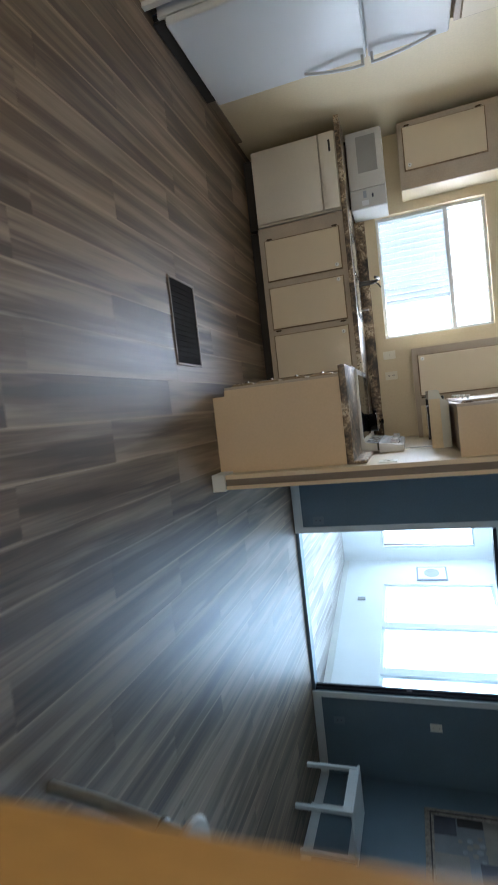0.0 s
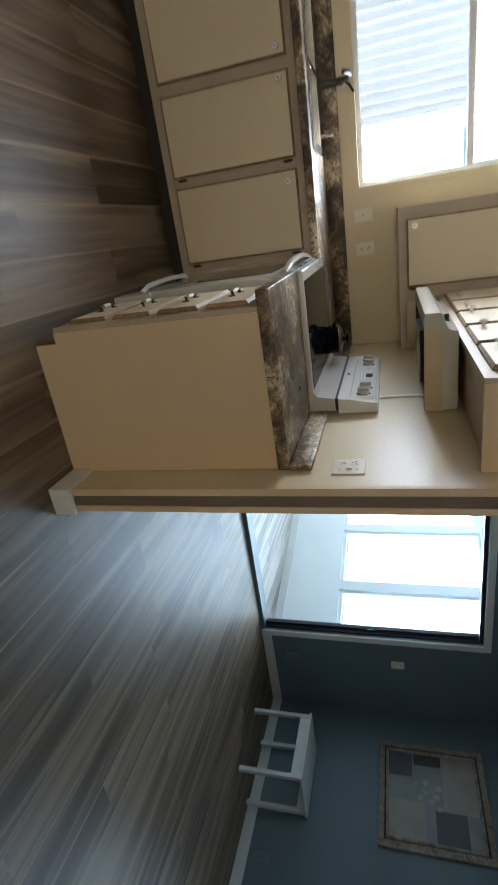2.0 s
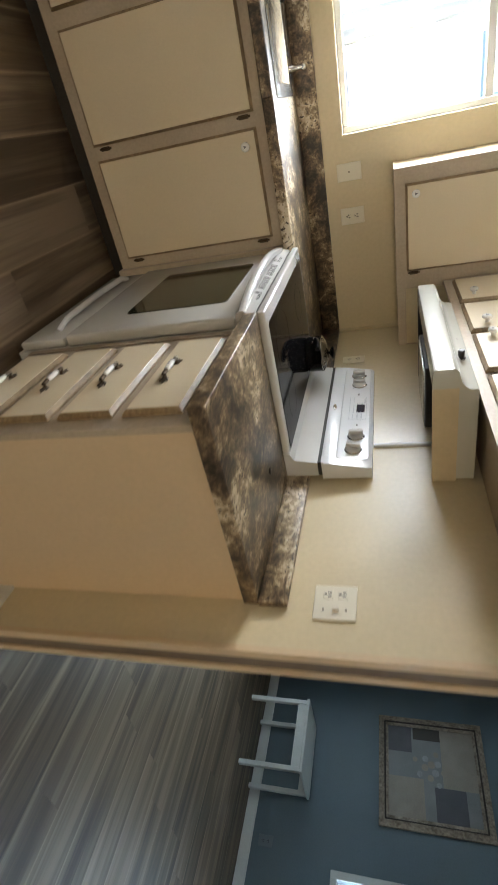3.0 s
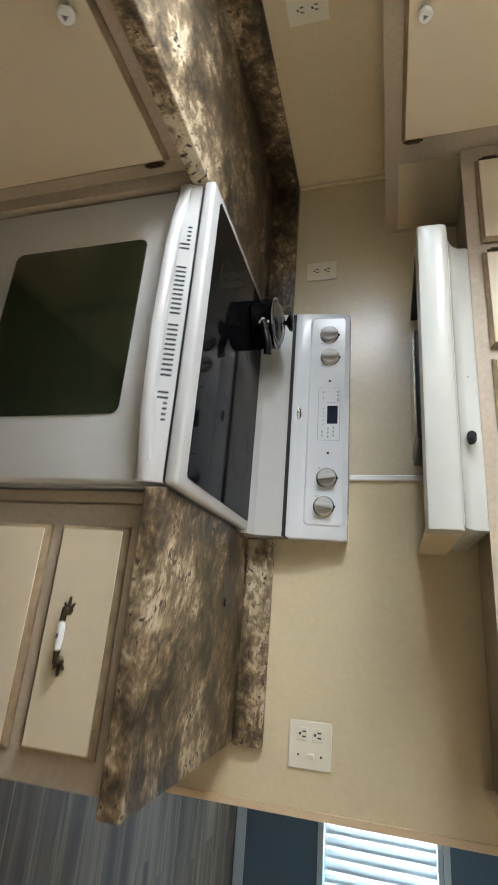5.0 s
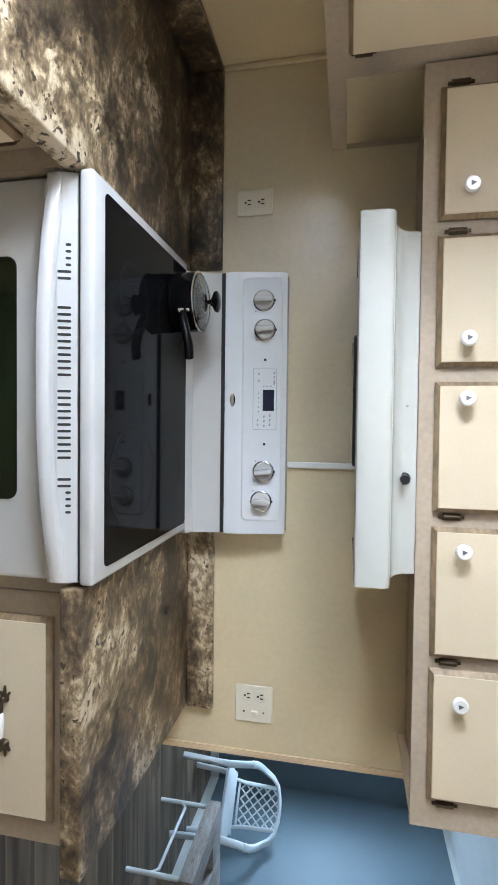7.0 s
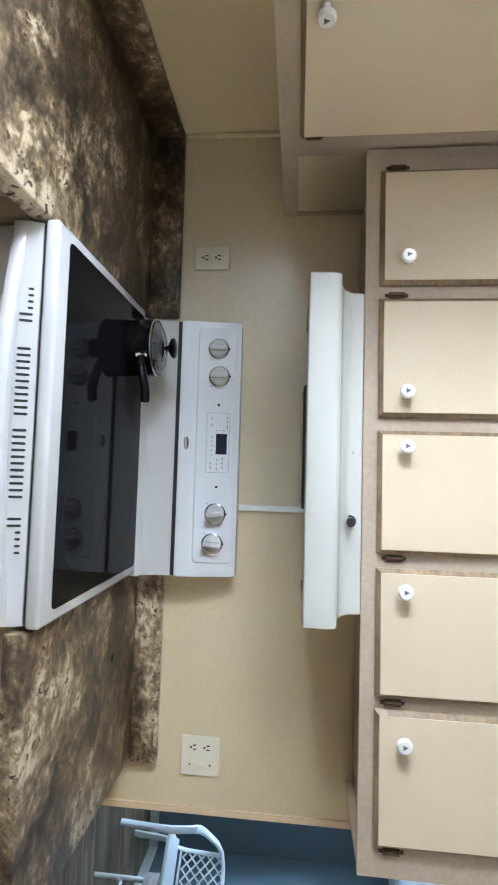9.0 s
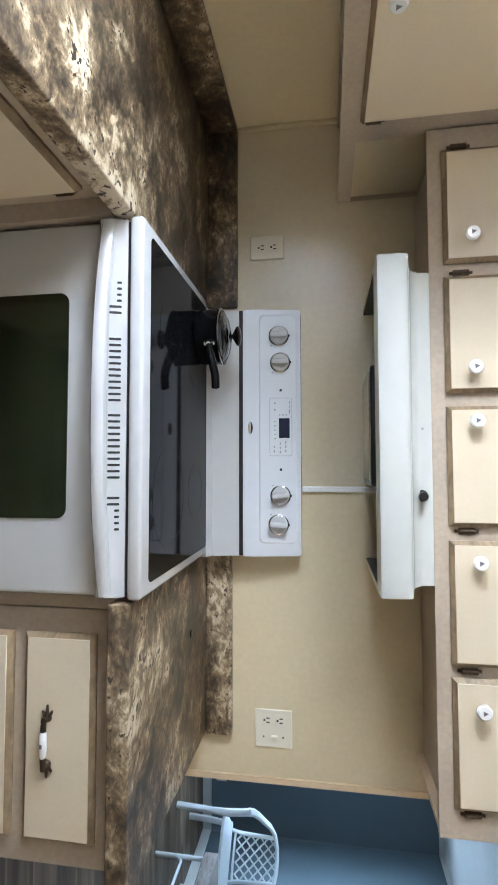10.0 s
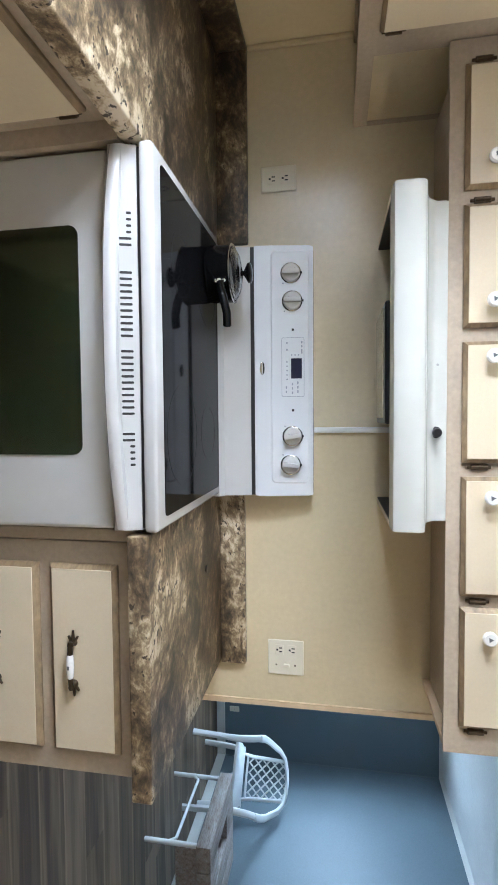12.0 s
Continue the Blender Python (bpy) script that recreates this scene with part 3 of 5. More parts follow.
cover = thing("sunroom_picture", (0, 0, 0), "small framed oval print on the sunroom wall", "picture")
cover.matrix_basis = slant @ Matrix.Translation((2.76, 0.0, 1.13))
for nm, d, mt in (("picture_frame", (0, 0.0, 0, 0.36, 0.02, 0.46), PRINT), ("picture_mat", (0.025, 0.02, 0.025, 0.335, 0.024, 0.435), SUNWHITE)):
    p = boxpart(nm, d, mt, None, "", 0.003 if nm == "picture_frame" else 0)
    p.parent = cover
p = part("oval_print", lathe(B(), (0.18, 0.026, 0.23), (0, 1, 0), [(0.115, -0.002), (0.115, 0.001)], 24), GREYPART, None)
p.parent = cover
plate = thing("sunroom_outlet", (0, 0, 0), "grey outlet plate low on the sunroom wall", "outlet")
plate.matrix_basis = slant @ Matrix.Translation((2.3, 0.0, 0.30))
p = boxpart("plate", (-0.04, 0.0, -0.06, 0.04, 0.008, 0.06), GREYPART, None, "", 0.003)
p.parent = plate

# ---- slatted blind outside the kitchen window ----
blind = thing("window_blind", (-1.75, 0.285, 1.08), "white vertical slat blind outside the kitchen window, partly drawn", "blind")
boxpart("headrail", (-2.20, 0.189, 2.10, -1.30, 0.308, 2.14), SUNWHITE, blind, "", 0.004)
for i in range(15):
    x0 = -2.178 + i * 0.058
    bm = prism(B(), [(x0, 0.290), (x0 + 0.012, 0.272), (x0 + 0.030, 0.266), (x0 + 0.048, 0.272), (x0 + 0.0575, 0.290), (x0 + 0.046, 0.276), (x0 + 0.030, 0.270), (x0 + 0.014, 0.276)], 2, 1.08, 2.10)
    part("slat", bm, SLATWHITE, blind, "", True)
boxpart("end_bar", (-1.318, 0.262, 1.08, -1.304, 0.300, 2.10), SUNWHITE, blind, "", 0.003)
# ---- kitchen: cabinets ----


def knob(parent, at, axis, r=0.017):
    """A turned porcelain knob with a small printed motif, on a short stem."""
    a = Vector(axis)
    k = part("knob", lathe(B(), at, axis, [(0.007, 0.0), (0.007, 0.012), (r * 0.75, 0.014), (r, 0.019), (r, 0.024), (r * 0.8, 0.028)], 20), PORCELAIN, parent, "white porcelain knob with a grey motif", True)
    c = Vector(at) + a * 0.0284
    bm = B()
    u = a.cross(Vector((0, 0, 1)))
    v = [bm.verts.new(c + u * p * r + Vector((0, 0, q * r))) for p, q in ((-0.34, -0.24), (0.34, -0.28), (0.05, 0.38))]
    w = [bm.verts.new(x.co + a * 0.0006) for x in v]
    bm.faces.new(v[::-1])
    bm.faces.new(w)
    for i in range(3):
        bm.faces.new((v[i], v[(i + 1) % 3], w[(i + 1) % 3], w[i]))
    part("knob_motif", bm, DARKMARK, parent, "grey printed motif")
    return k


def slab_door(parent, face, a0, a1, z0, z1, out, nm="cabinet_door"):
    """A flat ivory door with a worn bevelled wooden edge. face: 'x' or 'y' plane at the frame; out: its sign."""
    th, ed = 0.017, 0.009
    def dims(p, q, lo, hi, d0, d1):
        (plane, level) = face
        lo_d, hi_d = level + out * d0, level + out * d1
        return (lo_d, p, lo, hi_d, q, hi) if plane == "x" else (p, lo_d, lo, q, hi_d, hi)
    d = boxpart(nm, dims(a0 + ed, a1 - ed, z0 + ed, z1 - ed, 0.0005, th + 0.001), DOORPAINT, parent, "", 0.0015)
    bm = B()
    outer, inner = [(a0, z0), (a1, z0), (a1, z1), (a0, z1)], [(a0 + ed, z0 + ed), (a1 - ed, z0 + ed), (a1 - ed, z1 - ed), (a0 + ed, z1 - ed)]
    plane, level = face
    def vert(p, d):
        q = level + out * d
        return bm.verts.new((q, p[0], p[1]) if plane == "x" else (p[0], q, p[1]))
    rings = [[vert(p, d) for p in ring] for ring, d in ((inner, 0.001), (outer, 0.001), (outer, th * 0.45), (inner, th))]
    for r0, r1 in zip(rings, rings[1:]):
        for k in range(4):
            bm.faces.new((r0[k], r0[(k + 1) % 4], r1[(k + 1) % 4], r1[k]))
    part("door_edge", bm, EDGEWOOD, d, "worn bevelled wooden edge")
    return d


def hinge(parent, face, a, z, out):
    """A bronze leaf hinge with pointed tips, lying upright beside a door."""
    plane, level = face
    bm = B()
    for s, (w, h) in enumerate(((0.0075, 0.019), (0.004, 0.027))):
        d0, d1 = level + out * 0.0002, level + out * (0.005 - 0.0015 * s)
        box(bm, *((d0, a - w, z - h, d1, a + w, z + h) if plane == "x" else (a - w, d0, z - h, a + w, d1, z + h)), bevel=0.0012)
    p = (level + out * 0.006, a, z) if plane == "x" else (a, level + out * 0.006, z)
    cyl(bm, (p[0], p[1], z - 0.017), (p[0], p[1], z + 0.017), 0.004, n=10)
    return part("hinge", bm, BRONZE, parent, "dark bronze hinge", True)


def cabinet_frame(bm, face, a0, a1, z0, z1, out, openings, t=0.018):
    """A face frame with openings behind the doors."""
    plane, level = face
    wall_with_hole(bm, 1 if plane == "x" else 0, a0, a1, min(level, level - out * t), max(level, level - out * t), z0, z1, openings)
    return bm


# wall cabinets over the range, on the partition
UX = -0.315
c = thing("wall_cabinet", (-0.16, -1.06, 1.53), "long beige wall cabinet over the range with five ivory doors", "cabinet", "wall cabinets")
boxpart("cabinet_body", (-0.002, -1.886, 1.562, UX + 0.018, -0.250, 2.348), FRAMEPAINT, c, "", 0.001)
doors = ((-0.567, -0.286, -0.509, -0.276), (-0.880, -0.599, -0.824, -0.589), (-1.194, -0.912, -0.949, -1.205), (-1.513, -1.227, -1.272, -1.526), (-1.834, -1.540, -1.600, -1.846))
boxpart("end_panel", (-0.002, -1.902, 1.541, UX + 0.018, -1.8865, 2.346), PANELPAINT, c, "pale end panel")
part("face_frame", cabinet_frame(B(), ("x", UX), -1.904, -0.226, 1.539, 2.345, -1, [(a + 0.02, b - 0.02, 1.60, 2.20) for a, b, _, _ in doors]), FRAMEPAINT, c, "beige face frame")
for a, b, kn, hg in doors:
    leaf = slab_door(c, ("x", UX), a, b, 1.572, 2.24, -1)
    knob(leaf, (UX - 0.018, kn, 1.632), (-1, 0, 0))
    for z in (1.612, 2.19):
        hinge(leaf, ("x", UX), hg, z, -1)

# wall cabinet right of the kitchen window, in the corner
UY = -0.235
UC, UZ = -0.222, 1.330
c = thing("wall_cabinet", (-0.41, -0.1, UZ), "beige corner wall cabinet beside the kitchen window", "cabinet", "wall cabinets")
boxpart("cabinet_body", (-0.800, NORTH - 0.002, UZ + 0.024, -0.004, UC + 0.034, 2.348), FRAMEPAINT, c, "", 0.001)
part("face_frame", cabinet_frame(B(), ("y", UC), -0.816, -0.003, UZ, 2.345, -1, [(-0.735, -0.39, UZ + 0.07, 2.2), (-0.292, -0.004, UZ + 0.040, 2.344)]), FRAMEPAINT, c, "beige face frame")
boxpart("corner_panel", (-0.2915, UC + 0.014, UZ + 0.0405, -0.0045, UC + 0.0335, 2.3435), CREAM, c, "recessed cream corner panel")
leaf = slab_door(c, ("y", UC), -0.752, -0.377, UZ + 0.046, 2.24, -1)
knob(leaf, (-0.712, UC - 0.018, UZ + 0.089), (0, -1, 0))
for z in (UZ + 0.078, 2.19):
    hinge(leaf, ("y", UC), -0.366, z, -1)
boxpart("end_panel", (-0.816, NORTH - 0.002, UZ + 0.002, -0.8005, UC + 0.0185, 2.346), DOORPAINT, c, "pale end panel")
boxpart("hanging_rail", (-0.80, NORTH - 0.03, UZ + 0.002, -0.004, NORTH - 0.002, UZ + 0.0235), FRAMEPAINT, c)

# wall cabinet left of the kitchen window
c = thing("wall_cabinet", (-2.5, -0.1, 1.375), "beige wall cabinet above the microwave with one ivory door", "cabinet", "wall cabinets")
boxpart("cabinet_body", (-2.79, NORTH - 0.002, 1.380, -2.216, UY + 0.018, 2.348), FRAMEPAINT, c, "", 0.001)
part("face_frame", cabinet_frame(B(), ("y", UY), -2.79, -2.214, 1.375, 2.345, -1, [(-2.72, -2.38, 1.44, 2.06)]), FRAMEPAINT, c, "beige face frame")
leaf = slab_door(c, ("y", UY), -2.742, -2.362, 1.415, 2.09, -1)
knob(leaf, (-2.40, UY - 0.018, 1.46), (0, -1, 0))
for z in (1.46, 2.04):
    hinge(leaf, ("y", UY), -2.754, z, -1)
boxpart("side_skin", (-2.216, UY + 0.02, 1.378, -2.2135, NORTH - 0.004, 2.343), DOORPAINT, c, "pale end panel")

# base cabinets under the sink
BY = -0.512
c = thing("base_cabinet", (-1.37, -0.23, 0.0), "beige sink base cabinet with three ivory doors", "cabinet", "base cabinets")
boxpart("cabinet_body", (-2.06, NORTH - 0.002, 0.10, -0.64, BY + 0.018, 0.868), FRAMEPAINT, c)
boxpart("toe_board", (-2.06, NORTH - 0.01, 0.0, -0.60, BY + 0.085, 0.10), SHADOWBOARD, c, "recessed toe board with shade put in its colour")
sinkdoors = ((-1.942, -1.570, -1.605, -1.953), (-1.515, -1.132, -1.477, -1.120), (-1.082, -0.682, -1.024, -0.670))
part("face_frame", cabinet_frame(B(), ("y", BY), -2.062, -0.63, 0.095, 0.868, -1, [(a + 0.02, b - 0.02, 0.17, 0.80) for a, b, _, _ in sinkdoors]), FRAMEPAINT, c, "beige face frame")
for a, b, kn, hg in sinkdoors:
    leaf = slab_door(c, ("y", BY), a, b, 0.142, 0.828, -1)
    knob(leaf, (kn, BY - 0.018, 0.782), (0, -1, 0))
    for z in (0.19, 0.785):
        hinge(leaf, ("y", BY), hg, z, -1)

boxpart("corner_filler", (-0.640, -0.5505, 0.09, -0.575, -0.5125, 0.868), FRAMEPAINT, c, "beige filler strip by the range")
# drawer cabinet at the end of the run
DX = -0.585
c = thing("drawer_cabinet", (-0.3, -1.59, 0.0), "beige drawer cabinet with four ivory drawers beside the range", "cabinet", "base cabinets")
boxpart("cabinet_body", (-0.003, -1.836, 0.092, DX + 0.018, -1.318, 0.868), FRAMEPAINT, c)
boxpart("toe_board", (-0.003, -1.835, 0.0, DX + 0.08, -1.318, 0.092), SHADOWBOARD, c, "recessed toe board with shade put in its colour")
part("end_panel", prism(B(), [(-0.002, 0.0), (DX + 0.058, 0.0), (DX + 0.058, 0.088), (DX + 0.018, 0.088), (DX + 0.018, 0.868), (-0.002, 0.868)], 1, -1.854, -1.8365), PANELPAINT, c, "cream painted end panel with a toe notch")
levels = ((0.674, 0.828), (0.492, 0.646), (0.312, 0.464), (0.130, 0.284))
bm = B()
for y0, y1 in ((-1.854, -1.785), (-1.415, -1.345)):
    box(bm, DX, y0, 0.092, DX + 0.0175, y1, 0.868)
for z0, z1 in ((0.092, 0.15), (0.264, 0.332), (0.444, 0.512), (0.626, 0.694), (0.808, 0.868)):
    box(bm, DX, -1.785, z0, DX + 0.0175, -1.415, z1)
part("face_frame", bm, FRAMEPAINT, c, "beige face frame")
boxpart("filler_strip", (DX - 0.003, -1.342, 0.092, DX + 0.0175, -1.3165, 0.868), FRAMEPAINT, c, "beige filler strip by the range", 0.001)
for z0, z1 in levels:
    leaf = slab_door(c, ("x", DX), -1.803, -1.392, z0, z1, -1, "drawer_front")
    zc = (z0 + z1) / 2 - 0.02
    for s in (-1, 1):
        bm = B()
        y = -1.603 + s * 0.045
        lathe(bm, (DX - 0.018, y, zc), (-1, 0, 0), [(0.009, 0), (0.007, 0.003), (0.005, 0.010), (0.007, 0.014), (0.004, 0.019)], 12)
        for dz, dy in ((-0.011, 0.014), (0.011, 0.014), (0.0, 0.026)):
            cyl(bm, (DX - 0.0205, y - s * 0.002, zc), (DX - 0.0195, y + s * dy, zc + dz), 0.0052, 0.0022, 8)
        cyl(bm, (DX - 0.034, y - s * 0.02, zc), (DX - 0.032, y + s * 0.006, zc), 0.006, 0.005, 10)
        part("handle_post", bm, BRONZE, leaf, "dark iron end of the drawer pull", True)
    hp = part("handle_grip", lathe(B(), (DX - 0.034, -1.629, zc), (0, 1, 0), [(0.005, 0), (0.007, 0.004), (0.0085, 0.026), (0.007, 0.048), (0.005, 0.052)], 14), PORCELAIN, leaf, "white porcelain grip", True)
    boxpart("grip_motif", (DX - 0.0430, -1.607, zc - 0.0025, DX - 0.0422, -1.599, zc + 0.0025), DARKMARK, leaf)

# ---- worktops ----


def rounded_slab(bm, x0, y0, x1, y1, z0, z1, r=0.004):
    return box(bm, x0, y0, z0, x1, y1, z1, r, 3)


w = thing("worktop", (-1.4, -0.25, 0.87), "brown marbled laminate worktop round the steel sink", "worktop", "worktops")
SX0, SX1, SY0, SY1 = -1.93, -1.17, -0.46, -0.075
bm = B()
rounded_slab(bm, WEST + 0.004, -0.553, SX0, NORTH - 0.002, 0.870, 0.914)
rounded_slab(bm, SX1, -0.548, -0.002, NORTH - 0.002, 0.870, 0.914)
box(bm, SX0 - 0.01, -0.553, 0.8705, SX1 + 0.01, SY0, 0.9136, 0.004)
box(bm, SX0 - 0.01, SY1, 0.8705, SX1 + 0.01, NORTH - 0.002, 0.9136)
part("top", bm, COUNTER, w, "", True)
part("backsplash", box(B(), WEST + 0.004, NORTH - 0.022, 0.9145, -0.024, NORTH - 0.002, 1.012, 0.005, 2), COUNTER, w, "", True)
part("side_splash", box(B(), -0.024, -0.546, 0.9145, -0.002, NORTH - 0.002, 1.012, 0.005, 2), COUNTER, w, "", True)
w = thing("worktop", (-0.3, -1.6, 0.87), "short brown marbled laminate worktop beside the range", "worktop", "worktops")
part("top", rounded_slab(B(), -0.638, -1.868, -0.002, -1.318, 0.870, 0.914), COUNTER, w, "", True)
part("backsplash", box(B(), -0.024, -1.874, 0.9145, -0.002, -1.322, 0.996, 0.005, 2), COUNTER, w, "", True)
part("tap_hole_cap", lathe(B(), (-0.195, -1.515, 0.914), (0, 0, 1), [(0.011, 0), (0.011, 0.003), (0.006, 0.004)], 14), BLACK, w, "small black screw cap", True)

# ---- sink and tap ----
s = thing("sink", (-1.55, -0.27, 0.915), "double bowl stainless steel sink under the window", "sink")
mid = (SX0 + SX1) / 2
for a, b in ((SX0 + 0.03, mid - 0.015), (mid + 0.015, SX1 - 0.03)):
    bm = B()
    y0, y1 = SY0 + 0.03, SY1 - 0.05
    top = [bm.verts.new(p) for p in ((a, y0, 0.918), (b, y0, 0.918), (b, y1, 0.918), (a, y1, 0.918))]
    low = [bm.verts.new(p) for p in ((a + 0.02, y0 + 0.02, 0.75), (b - 0.02, y0 + 0.02, 0.75), (b - 0.02, y1 - 0.02, 0.75), (a + 0.02, y1 - 0.02, 0.75))]
    for k in range(4):
        bm.faces.new((top[k], top[(k + 1) % 4], low[(k + 1) % 4], low[k]))
    bm.faces.new(low)
    bowl = part("bowl", bm, STEEL, s)
    bowl.modifiers.new("thick", "SOLIDIFY").thickness = 0.002
bm = B()
for d in ((SX0 - 0.015, SY0 - 0.012, SX1 + 0.015, SY0 + 0.03), (SX0 - 0.015, SY1 - 0.05, SX1 + 0.015, SY1 + 0.012), (SX0 - 0.015, SY0 + 0.03, SX0 + 0.03, SY1 - 0.05), (SX1 - 0.03, SY0 + 0.03, SX1 + 0.015, SY1 - 0.05), (mid - 0.015, SY0 + 0.03, mid + 0.015, SY1 - 0.05)):
    box(bm, d[0], d[1], 0.9145, d[2], d[3], 0.9195, 0.0015)
part("rim", bm, STEEL, s, "", True)
# tap and lever are coloured dark for the silhouette against the window
t = thing("kitchen_tap", (-1.50, -0.09, 0.92), "single lever kitchen tap coloured dark as a silhouette", "tap")
part("tap_base", lathe(B(), (-1.50, -0.09, 0.9195), (0, 0, 1), [(0.03, 0), (0.03, 0.006), (0.022, 0.02), (0.02, 0.12), (0.022, 0.13), (0.012, 0.15)], 20), TAPMETAL, t, "", True)
part("spout", tube(B(), [(-1.50, -0.095, 1.03), (-1.50, -0.13, 1.08), (-1.50, -0.19, 1.105), (-1.50, -0.25, 1.10), (-1.50, -0.275, 1.075)], 0.014), TAPMETAL, t, "", True)
part("lever", tube(B(), [(-1.50, -0.09, 1.06), (-1.48, -0.085, 1.09), (-1.44, -0.08, 1.115)], 0.007), BLACK, t, "", True)
p = thing("soap_pump", (-1.25, -0.095, 0.92), "small chrome soap dispenser by the sink", "soap dispenser")
part("pump_body", lathe(B(), (-1.25, -0.095, 0.9195), (0, 0, 1), [(0.016, 0), (0.014, 0.02), (0.009, 0.03), (0.009, 0.055), (0.014, 0.06), (0.01, 0.07)], 14), CHROME, p, "", True)

# ---- dishwasher and microwave ----
d = thing("dishwasher", (-2.4, -0.26, 0.0), "white built-in dishwasher under the worktop", "dishwasher")
boxpart("body", (-2.74, NORTH - 0.05, 0.10, -2.075, -0.51, 0.866), ALMONDWHITE, d)
boxpart("door_panel", (-2.728, -0.511, 0.115, -2.088, -0.548, 0.715), ALMONDWHITE, d, "", 0.006, 2)
boxpart("control_panel", (-2.728, -0.511, 0.722, -2.088, -0.556, 0.862), ALMONDWHITE, d, "", 0.008, 2)
boxpart("handle_recess", (-2.56, -0.5555, 0.735, -2.20, -0.5585, 0.750), ALMONDWHITE, d, "", 0.001)
boxpart("vent_slot", (-2.66, -0.5555, 0.805, -2.56, -0.5575, 0.822), SLOT, d)
boxpart("kick_plate", (-2.72, -0.40, 0.0, -2.09, -0.43, 0.10), SHADOWBOARD, d, "kick plate with shade put in its colour")
m = thing("microwave", (-2.45, -0.13, 0.915), "white countertop microwave oven in the corner", "microwave")
boxpart("body", (-2.79, 0.02, 0.93, -2.11, -0.285, 1.245), WHITEMATT, m, "", 0.006, 2)
boxpart("door", (-2.785, -0.286, 0.936, -2.285, -0.305, 1.24), WHITE, m, "", 0.006, 2)
boxpart("door_window", (-2.735, -0.3052, 1.02, -2.42, -0.3068, 1.19), GREYPART, m, "grey perforated door window", 0.0)
boxpart("control_panel", (-2.281, -0.286, 0.936, -2.115, -0.303, 1.24), WHITE, m, "", 0.005, 2)
boxpart("display", (-2.230, -0.3032, 1.120, -2.195, -0.3045, 1.135), DISPLAY, m)
boxpart("door_button", (-2.262, -0.3032, 1.045, -2.20, -0.3065, 1.075), PRINT, m, "grey door release", 0.003)
boxpart("key_field", (-2.180, -0.3032, 1.03, -2.135, -0.3042, 1.09), PANELGREY, m)
for x in (-2.74, -2.16):
    for y in (-0.24, -0.02):
        part("foot", lathe(B(), (x, y, 0.9142), (0, 0, 1), [(0.015, 0), (0.015, 0.016)], 12), BLACK, m)

# ---- electric range ----
RC, RW = -0.932, 0.379
r = thing("electric_range", (-0.33, RC, 0.0), "white electric range with black glass cooktop", "range")
boxpart("body", (-0.03, RC - RW, 0.03, -0.585, RC + RW, 0.896), WHITEMATT, r, "", 0.003)
for x in (-0.08, -0.54):
    for s in (-0.33, 0.33):
        part("levelling_foot", lathe(B(), (x, RC + s, 0.0), (0, 0, 1), [(0.02, 0), (0.02, 0.01), (0.012, 0.012), (0.012, 0.03)], 12), BLACK, r)
boxpart("storage_drawer", (-0.586, RC - RW + 0.004, 0.05, -0.618, RC + RW - 0.004, 0.225), WHITE, r, "", 0.008, 2)
bm = tube(B(), [(-0.620, RC - 0.30, 0.165), (-0.640, RC - 0.24, 0.17), (-0.646, RC, 0.172), (-0.640, RC + 0.24, 0.17), (-0.620, RC + 0.30, 0.165)], 0.012, 10, 0.7)
part("drawer_handle", bm, WHITE, r, "", True)
dr = boxpart("oven_door", (-0.586, RC - RW + 0.003, 0.235, -0.626, RC + RW - 0.003, 0.840), WHITE, r, "", 0.010, 3)
bm = B()
def round_rect(y0, y1, z0, z1, rad, n=6):
    pts = []
    for cy, cz, a0 in ((y1 - rad, z1 - rad, 0), (y0 + rad, z1 - rad, 90), (y0 + rad, z0 + rad, 180), (y1 - rad, z0 + rad, 270)):
        pts += [(cy + rad * math.cos(radians(a0 + 90 * k / n)), cz + rad * math.sin(radians(a0 + 90 * k / n))) for k in range(n + 1)]
    return pts
prism(bm, round_rect(RC - 0.225, RC + 0.232, 0.40, 0.775, 0.02), 0, -0.6285, -0.6255)
part("oven_window", bm, OVENGLASS, dr, "dark tinted oven window")
# slotted trim over the door, and the bowed handle in front of it
bm = B()
prism(bm, [(-0.590, 0.841), (-0.630, 0.841), (-0.638, 0.846), (-0.638, 0.866), (-0.626, 0.899), (-0.590, 0.899)], 1, RC - RW + 0.004, RC + RW - 0.004)
trim_ = part("door_trim", bm, WHITE, r, "white slotted trim over the oven door")
N = 28
bm = B()
rows_ = []
for i in range(N + 1):
    s = -1 + 2 * i / N
    y = RC + s * (RW - 0.006)
    bow = 0.042 * (1 - abs(s) ** 2.4)
    th = 0.013 + 0.012 * abs(s) ** 6
    prof = [(-0.632 - bow + th, 0.848), (-0.634 - bow, 0.848), (-0.640 - bow, 0.853), (-0.641 - bow, 0.860), (-0.640 - bow, 0.868), (-0.634 - bow, 0.874), (-0.632 - bow + th, 0.873)]
    rows_.append([bm.verts.new((x, y, z)) for x, z in prof])
for p_, q_ in zip(rows_, rows_[1:]):
    for k in range(len(p_)):
        bm.faces.new((p_[k], p_[(k + 1) % len(p_)], q_[(k + 1) % len(p_)], q_[k]))
bm.faces.new(rows_[0][::-1])
bm.faces.new(rows_[-1])
part("door_handle", bm, WHITE, dr, "bowed white door handle", True)
slot_lo, slot_hi = Vector((-0.638, 0, 0.866)), Vector((-0.626, 0, 0.899))
slope = (slot_hi - slot_lo).normalized()
nrm = Vector((-slope.z, 0, slope.x))
